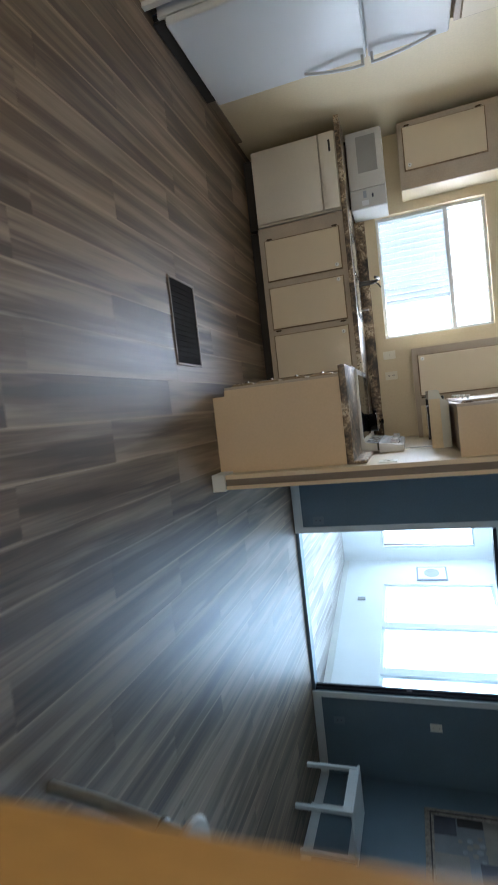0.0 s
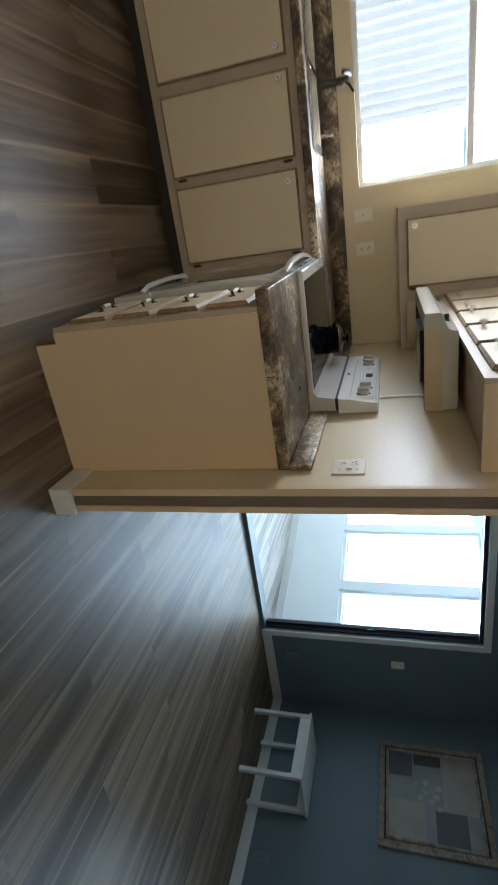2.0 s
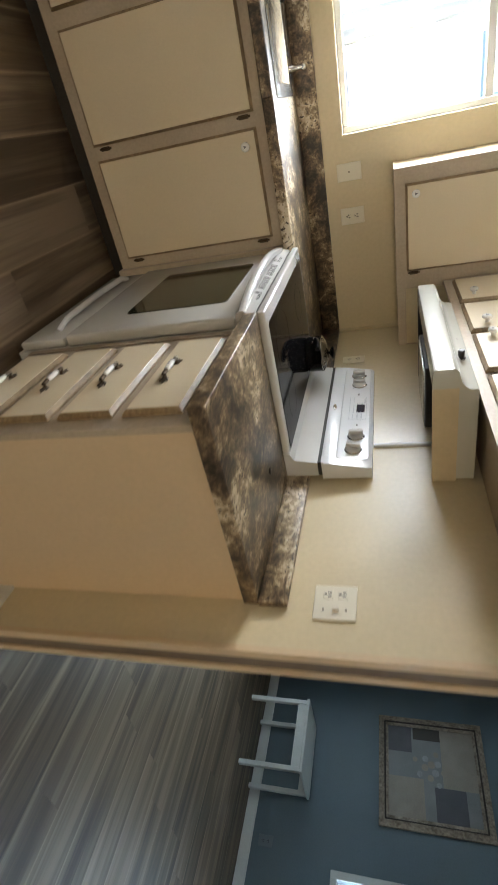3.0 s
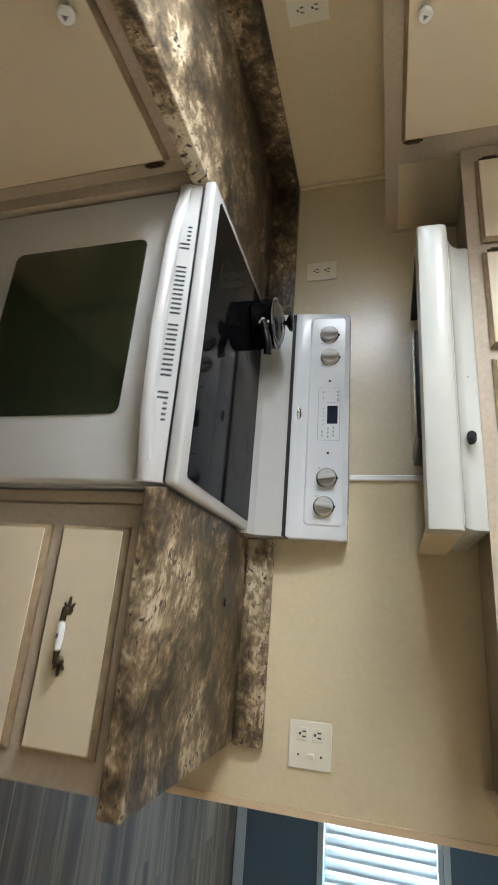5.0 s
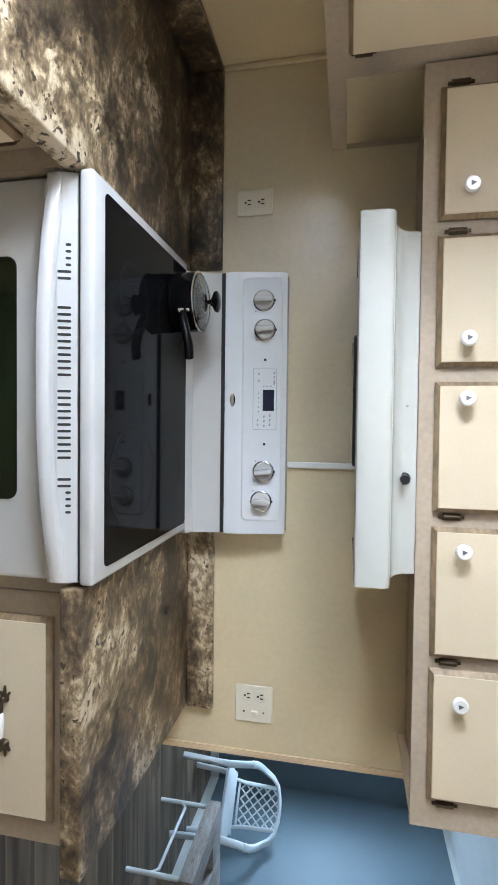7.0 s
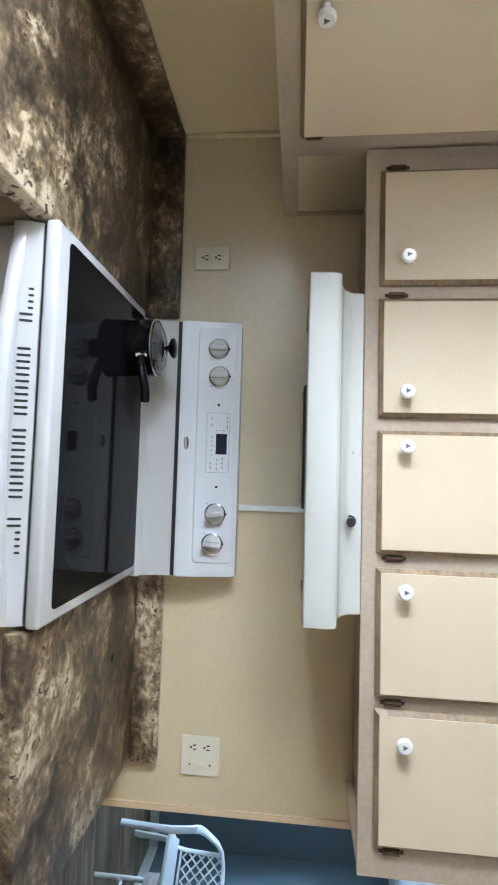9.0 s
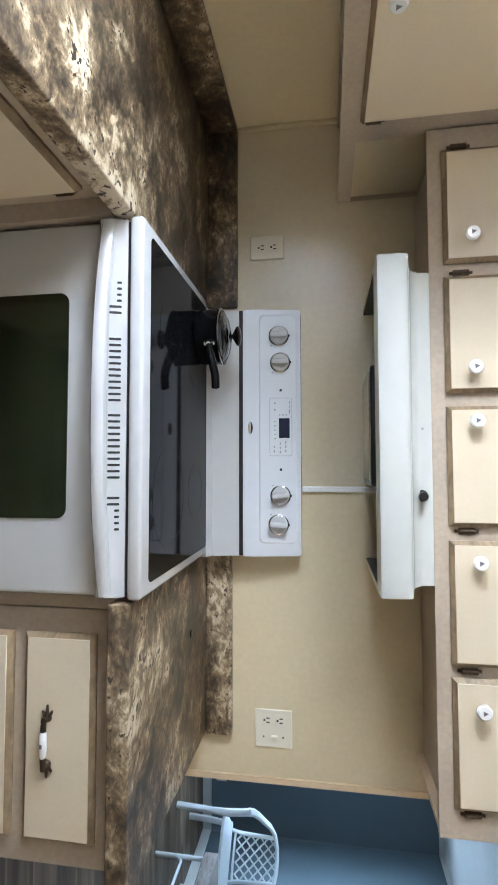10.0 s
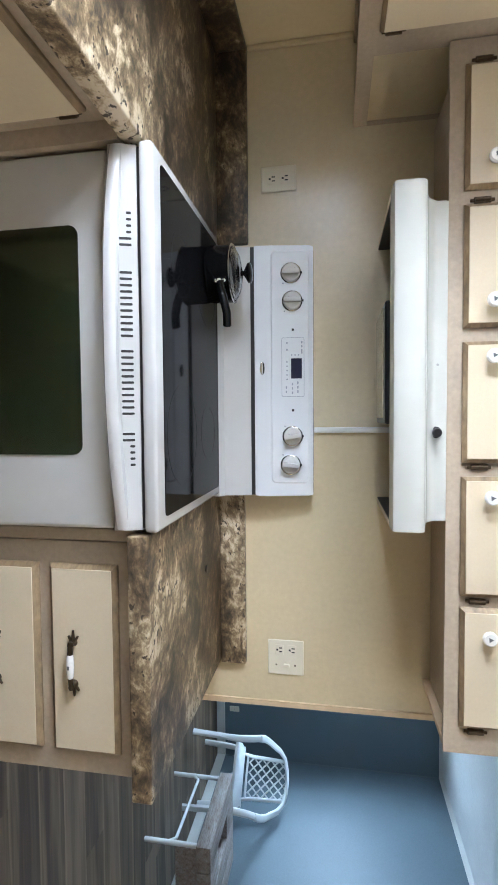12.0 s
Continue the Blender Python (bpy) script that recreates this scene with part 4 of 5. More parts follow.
for first, count, short in ((0.245, 6, (0, 1, 2, 3)), (0.131, 11, ()), (-0.021, 11, ()), (-0.183, 6, (2, 3, 4, 5))):
    for k in range(count):
        y = RC + first - k * 0.0122
        lo, hi = (0.42 if k in short else 0.02), 0.70
        bm = B()
        ends = []
        for u, wide in ((lo, 0.0012), (lo + 0.05, 0.0024), (hi - 0.05, 0.0024), (hi, 0.0012)):
            c_ = slot_lo.lerp(slot_hi, u)
            ends.append([bm.verts.new(c_ + nrm * d + Vector((0, sy * wide + y, 0))) for d, sy in ((-0.0012, -1), (-0.0012, 1), (0.0007, 1), (0.0007, -1))])
        for p_, q_ in zip(ends, ends[1:]):
            for j in range(4):
                bm.faces.new((p_[j], p_[(j + 1) % 4], q_[(j + 1) % 4], q_[j]))
        bm.faces.new(ends[0][::-1])
        bm.faces.new(ends[-1])
        part("cooling_slot", bm, SLOT, trim_)
# cooktop
bm = box(B(), -0.105, RC - RW - 0.001, 0.906, -0.634, RC + RW + 0.001, 0.935, 0.008, 3)
part("cooktop_frame", bm, WHITE, r, "white enamel cooktop frame", True)
boxpart("cooktop_gap", (-0.12, RC - RW + 0.006, 0.899, -0.622, RC + RW - 0.006, 0.907), SLOT, r)
bm = B()
prism(bm, [(y, x) for y, x in round_rect(RC - RW + 0.024, RC + RW - 0.024, -0.590, -0.118, 0.012)], 2, 0.9345, 0.9366)
for v in bm.verts:
    v.co.x, v.co.y = v.co.y, v.co.x
hob = part("cooktop_glass", bm, BLACKGLASS, r, "black ceramic glass")
for x, y, rad in ((-0.46, RC - 0.19, 0.115), (-0.235, RC - 0.19, 0.075), (-0.46, RC + 0.19, 0.075), (-0.235, RC + 0.19, 0.095)):
    bm = B()
    for k in range(48):
        a, b = 2 * math.pi * k / 48, 2 * math.pi * (k + 1) / 48
        ring = []
        for rr_ in (rad, rad - 0.009):
            for an in (a, b):
                ring.append(bm.verts.new((x + rr_ * math.cos(an), y + rr_ * math.sin(an), 0.9369)))
        bm.faces.new((ring[0], ring[1], ring[3], ring[2]))
    bmesh.ops.remove_doubles(bm, verts=bm.verts, dist=1e-5)
    part("burner_ring", bm, RING, hob)
# backguard
GS, GN = -1.321, -0.573
bm = B()
prism(bm, [(-0.02, 0.90), (-0.112, 0.90), (-0.112, 0.936), (-0.088, 0.948), (-0.075, 1.028), (-0.02, 1.028)], 1, GS + 0.002, GN - 0.002)
part("rear_ledge", bm, WHITE, r, "", True)
boxpart("backguard_gap", (-0.02, GS + 0.004, 1.0285, -0.0765, GN - 0.004, 1.0395), SLOT, r)
bm = B()
prism(bm, [(-0.004, 1.040), (-0.077, 1.040), (-0.079, 1.049), (-0.064, 1.085), (-0.054, 1.203), (-0.046, 1.213), (-0.004, 1.213)], 1, GS, GN)
bmesh.ops.bevel(bm, geom=[e for e in bm.edges if abs(e.verts[0].co.y - e.verts[1].co.y) < 1e-5], offset=0.006, segments=2, profile=0.5, affect="EDGES")
guard = part("backguard", bm, LITWHITE, r, "white control backguard", True)


def on_panel(y, z):
    """A place on the sloping control panel, and its outward direction."""
    if z < 1.085:
        x = -0.079 + (z - 1.049) / 0.036 * 0.015
        n_ = Vector((-0.036, 0, 0.015)).normalized()
    else:
        x = -0.064 + (z - 1.085) / 0.118 * 0.010 - 0.003
        n_ = Vector((-0.118, 0, 0.010)).normalized()
    return Vector((x, y, z)), n_


def panel_patch(name, y0, y1, z0, z1, mat, lift, parent, rad=0.0):
    bm = B()
    pts = round_rect(y0, y1, z0, z1, rad, 4) if rad else [(y0, z0), (y1, z0), (y1, z1), (y0, z1)]
    top = []
    for y, z in pts:
        c_, n_ = on_panel(y, z)
        top.append((c_, n_))
    a = [bm.verts.new(c_ + n_ * lift) for c_, n_ in top]
    b = [bm.verts.new(c_ - n_ * 0.0005) for c_, n_ in top]
    for k in range(len(a)):
        bm.faces.new((a[k], a[(k + 1) % len(a)], b[(k + 1) % len(a)], b[k]))
    bm.faces.new(a)
    bm.faces.new(b[::-1])
    return part(name, bm, mat, parent)


bm = B()
ring_lo, ring_hi = [], []
for (y, z), (y2, z2) in zip(round_rect(RC - 0.352, RC + 0.345, 1.087, 1.203, 0.016), round_rect(RC - 0.347, RC + 0.340, 1.092, 1.199, 0.013)):
    c_, n_ = on_panel(y, z)
    ring_lo.append(bm.verts.new(c_ - n_ * 0.0035))
    c_, n_ = on_panel(y2, z2)
    ring_hi.append(bm.verts.new(c_))
for k in range(len(ring_lo)):
    bm.faces.new((ring_lo[k], ring_lo[(k + 1) % len(ring_lo)], ring_hi[(k + 1) % len(ring_lo)], ring_hi[k]))
bm.faces.new(ring_hi)
part("control_bezel", bm, LITWHITE, guard, "raised white control panel", False)
panel_patch("field_outline", -1.0212, -0.8448, 1.1198, 1.1872, PRINT, 0.0004, guard, 0.005)
panel_patch("control_field", -1.020, -0.846, 1.121, 1.186, PANELGREY, 0.0008, guard, 0.004)
panel_patch("display", -0.967, -0.907, 1.148, 1.180, DISPLAY, 0.0014, guard)
for z, y0, n_, step, w_ in ((1.180, -0.856, 3, 0.012, 0.007), (1.180, -0.885, 1, 0.012, 0.008), (1.136, -0.858, 2, 0.02, 0.006), (1.136, -0.915, 5, 0.013, 0.004), (1.168, -0.976, 3, 0.013, 0.008), (1.152, -0.980, 3, 0.013, 0.007), (1.134, -0.990, 2, 0.013, 0.007), (1.150, -0.895, 1, 0.01, 0.004), (1.160, -0.895, 1, 0.01, 0.004), (1.170, -0.895, 1, 0.01, 0.004)):
    for k in range(n_):
        panel_patch("button_print", y0 - k * step - w_, y0 - k * step, z - 0.002, z + 0.002, PRINT, 0.0015, guard)
for y in (-0.822, -1.062):
    panel_patch("indicator", y - 0.0035, y + 0.0035, 1.150, 1.157, BLACK, 0.0016, guard, 0.0015)
for y, z, turn in ((-0.655, 1.148, 0), (-0.737, 1.152, 0), (-1.140, 1.152, 8), (-1.226, 1.146, -6)):
    c_, n_ = on_panel(y, z)
    lathe_bm = lathe(B(), c_, n_, [(0.0305, -0.001), (0.0305, 0.002), (0.0280, 0.0040)], 32)
    dial = part("control_knob", lathe(B(), c_, n_, [(0.0275, 0.004), (0.027, 0.012), (0.024, 0.016), (0.0, 0.0165)][:3], 32), WHITE, r, "white range knob", True)
    part("knob_skirt", lathe_bm, CHROME, dial, "thin chrome knob ring", True)
    grip = box(B(), -0.0075, -0.0255, 0.013, 0.0075, 0.0255, 0.030, 0.004, 2)
    bmesh.ops.transform(grip, matrix=Matrix.Translation(c_) @ n_.to_track_quat("Z", "Y").to_matrix().to_4x4() @ Matrix.Rotation(radians(turn), 4, "Z"), verts=grip.verts)
    panel_patch("knob_pointer", y - 0.003, y + 0.003, z + 0.0275, z + 0.0335, BLACK, 0.0042, guard)
    part("knob_grip", grip, WHITE, dial, "", True)
    panel_patch("knob_print", y - 0.032 if y > RC else y + 0.028, y - 0.028 if y > RC else y + 0.032, z - 0.025, z - 0.021, PRINT, 0.001, guard)
c_, n_ = on_panel(-0.936, 1.062)
bm = lathe(B(), (0, 0, 0), (0, 0, 1), [(0.0085, 0.0), (0.0085, 0.002), (0.005, 0.0035)], 20)
bmesh.ops.transform(bm, matrix=Matrix.Translation(c_) @ n_.to_track_quat("Z", "Y").to_matrix().to_4x4() @ Matrix.Diagonal((2.3, 0.85, 1, 1)), verts=bm.verts)
part("badge", bm, CHROME, guard, "oval chrome badge", True)

# ---- saucepan ----
PX, PY, PZ = -0.205, -0.690, 0.9374
s = thing("saucepan", (PX, PY, PZ), "black saucepan with a glass lid on the cooktop", "saucepan")
part("pot", lathe(B(), (PX, PY, PZ), (0, 0, 1), [(0.066, 0), (0.074, 0.004), (0.076, 0.012), (0.076, 0.062), (0.078, 0.065), (0.074, 0.066), (0.072, 0.012), (0.03, 0.008)], 36), PANBLACK, s, "", True)
lid_ = part("lid", lathe(B(), (PX, PY, PZ + 0.0665), (0, 0, 1), [(0.075, 0.0), (0.072, 0.005), (0.049, 0.017), (0.018, 0.023), (0.017, 0.021), (0.048, 0.015), (0.066, 0.001)], 36), LIDGLASS, s, "clear glass lid", True)
part("lid_rim", lathe(B(), (PX, PY, PZ + 0.0655), (0, 0, 1), [(0.077, 0), (0.0795, 0.002), (0.0775, 0.004), (0.074, 0.004), (0.074, 0.0)], 36), CHROME, lid_, "", True)
part("lid_knob", lathe(B(), (PX, PY, PZ + 0.087), (0, 0, 1), [(0.006, 0), (0.006, 0.008), (0.012, 0.012), (0.026, 0.020), (0.028, 0.026), (0.022, 0.030), (0.008, 0.032)], 24), PANBLACK, lid_, "", True)
hd = Vector((-0.90, -0.44, 0)).normalized()
p0 = Vector((PX, PY, PZ + 0.042))
part("handle_bracket", tube(B(), [p0 + hd * 0.072 - Vector((0, 0, 0.004)), p0 + hd * 0.085, p0 + hd * 0.099 + Vector((0, 0, 0.005))], 0.0095, 12, 0.75), CHROME, s, "steel handle bracket", True)
for dz in (-0.011, 0.013):
    part("rivet", lathe(B(), p0 + hd * 0.076 + Vector((0, 0, dz)), hd, [(0.005, 0), (0.005, 0.003), (0.002, 0.005)], 10), CHROME, s, "", True)
part("handle", tube(B(), [p0 + hd * 0.086 + Vector((0, -0.006, 0.004)), p0 + Vector((-0.092, -0.070, 0.012)), p0 + Vector((-0.098, -0.098, 0.020)), p0 + Vector((-0.096, -0.126, 0.026)), p0 + Vector((-0.092, -0.150, 0.026)), p0 + Vector((-0.089, -0.156, 0.025))], 0.0145, 12, 0.75), PANBLACK, s, "", True)

# ---- range hood ----
HY0, HY1 = -1.343, -0.572
h = thing("range_hood", (-0.2, RC, 1.405), "white enamel range hood under the wall cabinets", "range hood")
bm = B()
prism(bm, [(-0.395, 1.405), (-0.412, 1.407), (-0.415, 1.411), (-0.415, 1.462), (-0.411, 1.471), (-0.402, 1.477), (-0.352, 1.482), (-0.352, 1.404)], 1, HY0, HY1)
part("front_lip", bm, HOODWHITE, h, "", True)
boxpart("side_wall", (-0.352, HY0, 1.404, -0.006, HY0 + 0.012, 1.478), ALMOND, h, "almond side of the hood")
boxpart("side_wall", (-0.352, HY1 - 0.012, 1.404, -0.006, HY1, 1.478), ALMOND, h, "almond side of the hood")
bm = prism(B(), [(-0.006, 1.474), (-0.400, 1.474), (-0.400, 1.4785), (-0.380, 1.4815), (-0.361, 1.488), (-0.347, 1.498), (-0.339, 1.510), (-0.338, 1.5285), (-0.333, 1.535), (-0.006, 1.535)], 1, -1.330, -0.592)
part("upper_box", bm, HOODWHITE, h, "", True)
# added near-black liners and pan: the hood's inner shade as colour
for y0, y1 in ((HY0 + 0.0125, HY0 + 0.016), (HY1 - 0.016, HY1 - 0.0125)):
    boxpart("hood_shade_liner", (-0.350, y0, 1.405, -0.008, y1, 1.451), SLOT, h, "dark sheet for the shade inside the hood")
boxpart("hood_pan", (-0.351, HY0 + 0.013, 1.452, -0.006, HY1 - 0.013, 1.478), SLOT, h, "hood pan coloured dark for the shade inside")
bm = box(B(), -0.30, RC - 0.17, 1.398, -0.06, RC + 0.13, 1.450, 0.004)
part("filter_box", bm, BLACK, h, "dark filter under the hood")
boxpart("filter_mesh", (-0.285, RC - 0.155, 1.394, -0.075, RC + 0.115, 1.399), STEEL, h, "aluminium grease filter")
part("hood_switch", lathe(B(), (-0.339, -1.122, 1.509), (-1, 0, 0), [(0.014, 0), (0.014, 0.003), (0.008, 0.005), (0.010, 0.012), (0.0105, 0.028), (0.009, 0.030)], 16), BLACK, h, "black rotary switch", True)
part("hood_screw", lathe(B(), (-0.3385, -0.965, 1.513), (-1, 0, 0), [(0.003, 0), (0.003, 0.001)], 8), GREYPART, h)

# ---- outlets, strip on the wall ----


def wall_plate(name, face, a, z, out, wide, tall, kind, label, OUTLET=OUTLET):
    plane, level = face
    o = thing(name, (level, a, z) if plane == "x" else (a, level, z), label, "outlet", "wall plates")
    def dims(p, q, lo, hi, d0, d1):
        d0, d1 = level + out * d0, level + out * d1
        return (d0, a + p, z + lo, d1, a + q, z + hi) if plane == "x" else (a + p, d0, z + lo, a + q, d1, z + hi)
    boxpart("plate", dims(-wide / 2, wide / 2, -tall / 2, tall / 2, 0.0005, 0.006), OUTLET, o, "", 0.002)
    gangs = [0] if kind in ("duplex", "blank", "switch") else [wide * 0.22, -wide * 0.22]
    for i, g in enumerate(gangs):
        this = kind if kind != "double" else ("duplex" if i == 0 else "switch")
        if this == "duplex":
            for s in (-1, 1):
                boxpart("socket", dims(g - 0.016, g + 0.016, s * 0.02 - 0.013, s * 0.02 + 0.013, 0.006, 0.0075), OUTLET, o, "", 0.0007)
                for q in (-0.006, 0.006):
                    boxpart("socket_slot", dims(g + q - 0.0018, g + q + 0.0018, s * 0.02 - 0.001, s * 0.02 + 0.009, 0.0072, 0.0079), SLOT, o)
                boxpart("socket_slot", dims(g - 0.003, g + 0.003, s * 0.02 - 0.010, s * 0.02 - 0.004, 0.0072, 0.0079), SLOT, o)
        elif this == "switch":
            boxpart("switch_toggle", dims(g - 0.005, g + 0.005, -0.006, 0.012, 0.006, 0.014), OUTLET, o, "", 0.001)
            for s in (-1, 1):
                boxpart("screw", dims(g - 0.0025, g + 0.0025, s * 0.03 - 0.0025, s * 0.03 + 0.0025, 0.006, 0.0068), BRONZE, o)
        else:
            boxpart("screw", dims(-0.003, 0.003, -0.003, 0.003, 0.006, 0.0072), BRONZE, o)
    return o


wall_plate("outlet_plate", ("x", 0.0), -0.352, 1.107, -1, 0.077, 0.108, "duplex", "ivory duplex outlet on the wall behind the range")
wall_plate("outlet_plate", ("x", 0.0), -1.850, 1.122, -1, 0.112, 0.114, "double", "ivory double plate with outlet and switch")
wall_plate("outlet_plate", ("y", NORTH), -0.808, 1.128, -1, 0.078, 0.115, "blank", "ivory switch plate beside the kitchen window")
wall_plate("outlet_plate", ("y", NORTH), -0.609, 1.130, -1, 0.078, 0.115, "duplex", "ivory duplex outlet beside the kitchen window")
wall_plate("switch_plate", ("y", NORTH), 2.975, 1.24, -1, 0.085, 0.115, "switch", "white switch plate on the dark blue wall")
wall_plate("outlet_plate", ("y", NORTH), 2.98, 0.26, -1, 0.078, 0.115, "duplex", "pale outlet low on the dark blue wall", BLUEPLATE)
wall_plate("outlet_plate", ("y", NORTH), 0.80, 0.26, -1, 0.078, 0.115, "duplex", "pale outlet low beside the sunroom opening", BLUEPLATE)
wall_plate("outlet_plate", ("x", EAST), -1.35, 0.20, -1, 0.078, 0.115, "duplex", "grey outlet low on the blue wall", BLUEPLATE)
wall_plate("outlet_plate", ("x", EAST), -4.23, 0.195, -1, 0.06, 0.105, "blank", "pale plate low on the blue wall by the corner")
structure("trim_wall_strip", box(B(), -0.010, -1.132, 1.214, 0, -1.114, 1.50, 0.004, 3), SUNWHITE, "white joint strip on the wall behind the range", "trim")

structure("trim_corner", box(B(), -0.014, NORTH - 0.014, 1.013, -0.001, NORTH - 0.001, 1.331, 0.003, 2), CREAM, "cream corner bead between the kitchen walls", "trim", True)

# ---- refrigerator ----
FX = -2.745
f = thing("refrigerator", (-3.1, -1.74, 0.0), "white top-freezer refrigerator in an alcove", "refrigerator")
boxpart("body", (-3.50, -2.165, 0.05, FX - 0.06, -1.300, 1.735), FRIDGEWHITE, f, "", 0.006)
boxpart("fridge_door", (FX - 0.058, -2.168, 0.10, FX, -1.297, 1.205), FRIDGEWHITE, f, "", 0.014, 3)
boxpart("freezer_door", (FX - 0.058, -2.168, 1.218, FX, -1.297, 1.738), FRIDGEWHITE, f, "", 0.014, 3)
boxpart("grille", (FX - 0.04, -2.15, 0.015, FX - 0.055, -1.31, 0.09), SLOT, f, "dark base grille")
for x in (-3.40, FX - 0.12):
    for y in (-2.1, -1.36):
        part("roller", lathe(B(), (x, y, 0.0), (0, 0, 1), [(0.02, 0), (0.02, 0.05)], 12), BLACK, f)
for z0, z1 in ((0.78, 1.19), (1.235, 1.655)):
    zm = (z0 + z1) / 2
    top = z1 if z0 < 1 else z0
    end = z0 if z0 < 1 else z1
    pts = []
    for k in range(11):
        u = k / 10
        z = end + (top - end) * u
        bow = 0.06 * math.sin(math.pi / 2 * u) ** 0.9
        pts.append((FX + 0.004 + bow, -1.345, z))
    part("door_handle", tube(B(), pts, 0.013, 10, 0.8), FRIDGEWHITE, f, "bowed white door handle", True)
for z in (1.18, 1.245):
    part("handle_mount", cyl(B(), (FX - 0.002, -1.345, z), (FX + 0.062, -1.345, z), 0.011, n=12), FRIDGEWHITE, f)
c = thing("wall_cabinet", (-3.1, -1.74, 1.78), "beige cabinet above the refrigerator", "cabinet", "wall cabinets")
boxpart("cabinet_body", (-3.57, -2.222, 1.775, WEST + 0.03, -1.268, 2.348), FRAMEPAINT, c)
for a, b in ((-2.20, -1.76), (-1.73, -1.29)):
    leaf = slab_door(c, ("x", WEST + 0.031), a, b, 1.81, 2.28, 1)
structure("trim_alcove", box(B(), WEST - 0.13, -2.262, 0, WEST + 0.03, -2.222, 2.34, 0.003), TRIM, "white board beside the refrigerator", "trim")
bm = box(B(), WEST, -1.262, 0, WEST + 0.012, -0.56, 0.05)
structure("baseboard_kitchen", bm, CAPWOOD, "brown baseboard on the cream wall", "baseboard")

# ---- floor vent ----
v = thing("floor_vent", (-0.995, -2.165, 0.0), "brown metal floor register set in the planks", "vent")
VX0, VX1, VY0, VY1 = -1.262, -0.728, -2.352, -1.984
bm = B()
for dd in ((VX0, VY0, VX1, VY0 + 0.016), (VX0, VY1 - 0.016, VX1, VY1), (VX0, VY0 + 0.016, VX0 + 0.016, VY1 - 0.016), (VX1 - 0.016, VY0 + 0.016, VX1, VY1 - 0.016)):
    box(bm, dd[0], dd[1], 0.001, dd[2], dd[3], 0.009, 0.003)
part("vent_frame", bm, CAPWOOD, v, "worn brown frame", True)
boxpart("vent_tray", (VX0 + 0.01, VY0 + 0.01, 0.0006, VX1 - 0.01, VY1 - 0.01, 0.003), VENT, v)
for k in range(15):
    x = VX0 + 0.04 + k * 0.0325
    boxpart("vent_louvre", (x, VY0 + 0.02, 0.003, x + 0.018, VY1 - 0.02, 0.0065), VENT, v, "", 0.001)

# ---- dining room ----
t = thing("side_table", (3.33, -0.74, 0.0), "low white side table against the blue wall", "table")
TX0, TX1, TY0, TY1, TZ = 3.085, 3.57, -1.035, -0.455, 0.515
boxpart("tabletop", (TX0, TY0, TZ - 0.022, TX1, TY1, TZ), TABLEWHITE, t, "", 0.003)
for y in (TY0 + 0.01, TY1 - 0.045):
    for x in (TX0 + 0.012, TX1 - 0.05):
        part("leg", box(B(), x, y, 0.0, x + 0.038, y + 0.035, TZ - 0.0225, 0.003), TABLEWHITE, t)
boxpart("apron", (TX0 + 0.016, TY0 + 0.046, TZ - 0.095, TX0 + 0.034, TY1 - 0.046, TZ - 0.0225), TABLEWHITE, t)
boxpart("apron", (TX1 - 0.04, TY0 + 0.046, TZ - 0.095, TX1 - 0.02, TY1 - 0.046, TZ - 0.0225), TABLEWHITE, t)

pc = thing("framed_picture", (EAST, -0.69, 1.07), "large square picture in a distressed wooden frame", "picture")
P0, P1, Q0, Q1 = -1.118, -0.268, 1.065, 1.908
def picture_ring(inset0, inset1, d0, d1):
    bm = B()
    def ringpts(i, d):
        return [bm.verts.new((EAST - d, y, z)) for y, z in ((P0 + i, Q0 + i), (P1 - i, Q0 + i), (P1 - i, Q1 - i), (P0 + i, Q1 - i))]
    rings = [ringpts(inset0, 0.001), ringpts(inset0, d0), ringpts(inset1, d1), ringpts(inset1, 0.001)]
    for a, b in zip(rings, rings[1:] + rings[:1]):
        for k in range(4):
            bm.faces.new((a[k], a[(k + 1) % 4], b[(k + 1) % 4], b[k]))
    return bm
part("outer_moulding", picture_ring(0.0, 0.045, 0.022, 0.034), PICFRAME, pc, "pale worn outer moulding")
part("dark_fillet", picture_ring(0.0455, 0.058, 0.030, 0.024), PICDARK, pc, "dark brown fillet")
part("inner_moulding", picture_ring(0.0585, 0.080, 0.028, 0.022), PICFRAME, pc)
boxpart("canvas", (EAST - 0.016, P0 + 0.078, Q0 + 0.078, EAST - 0.001, P1 - 0.078, Q1 - 0.078), PICGREY, pc, "grey and tan floral print")
cw, ch = P1 - P0 - 0.16, Q1 - Q0 - 0.16
for u0, u1, v0, v1, mt in ((0.70, 1.0, 0.0, 0.28, PICPLUM), (0.0, 0.35, 0.52, 0.86, PICPLUM), (0.35, 1.0, 0.62, 1.0, PICTAN), (0.0, 0.42, 0.0, 0.40, PICTAN), (0.86, 1.0, 0.3, 0.62, PICDARK)):
    boxpart("print_patch", (EAST - 0.0168, P0 + 0.08 + u0 * cw, Q0 + 0.08 + v0 * ch, EAST - 0.0161, P0 + 0.08 + u1 * cw, Q0 + 0.08 + v1 * ch), mt, pc)
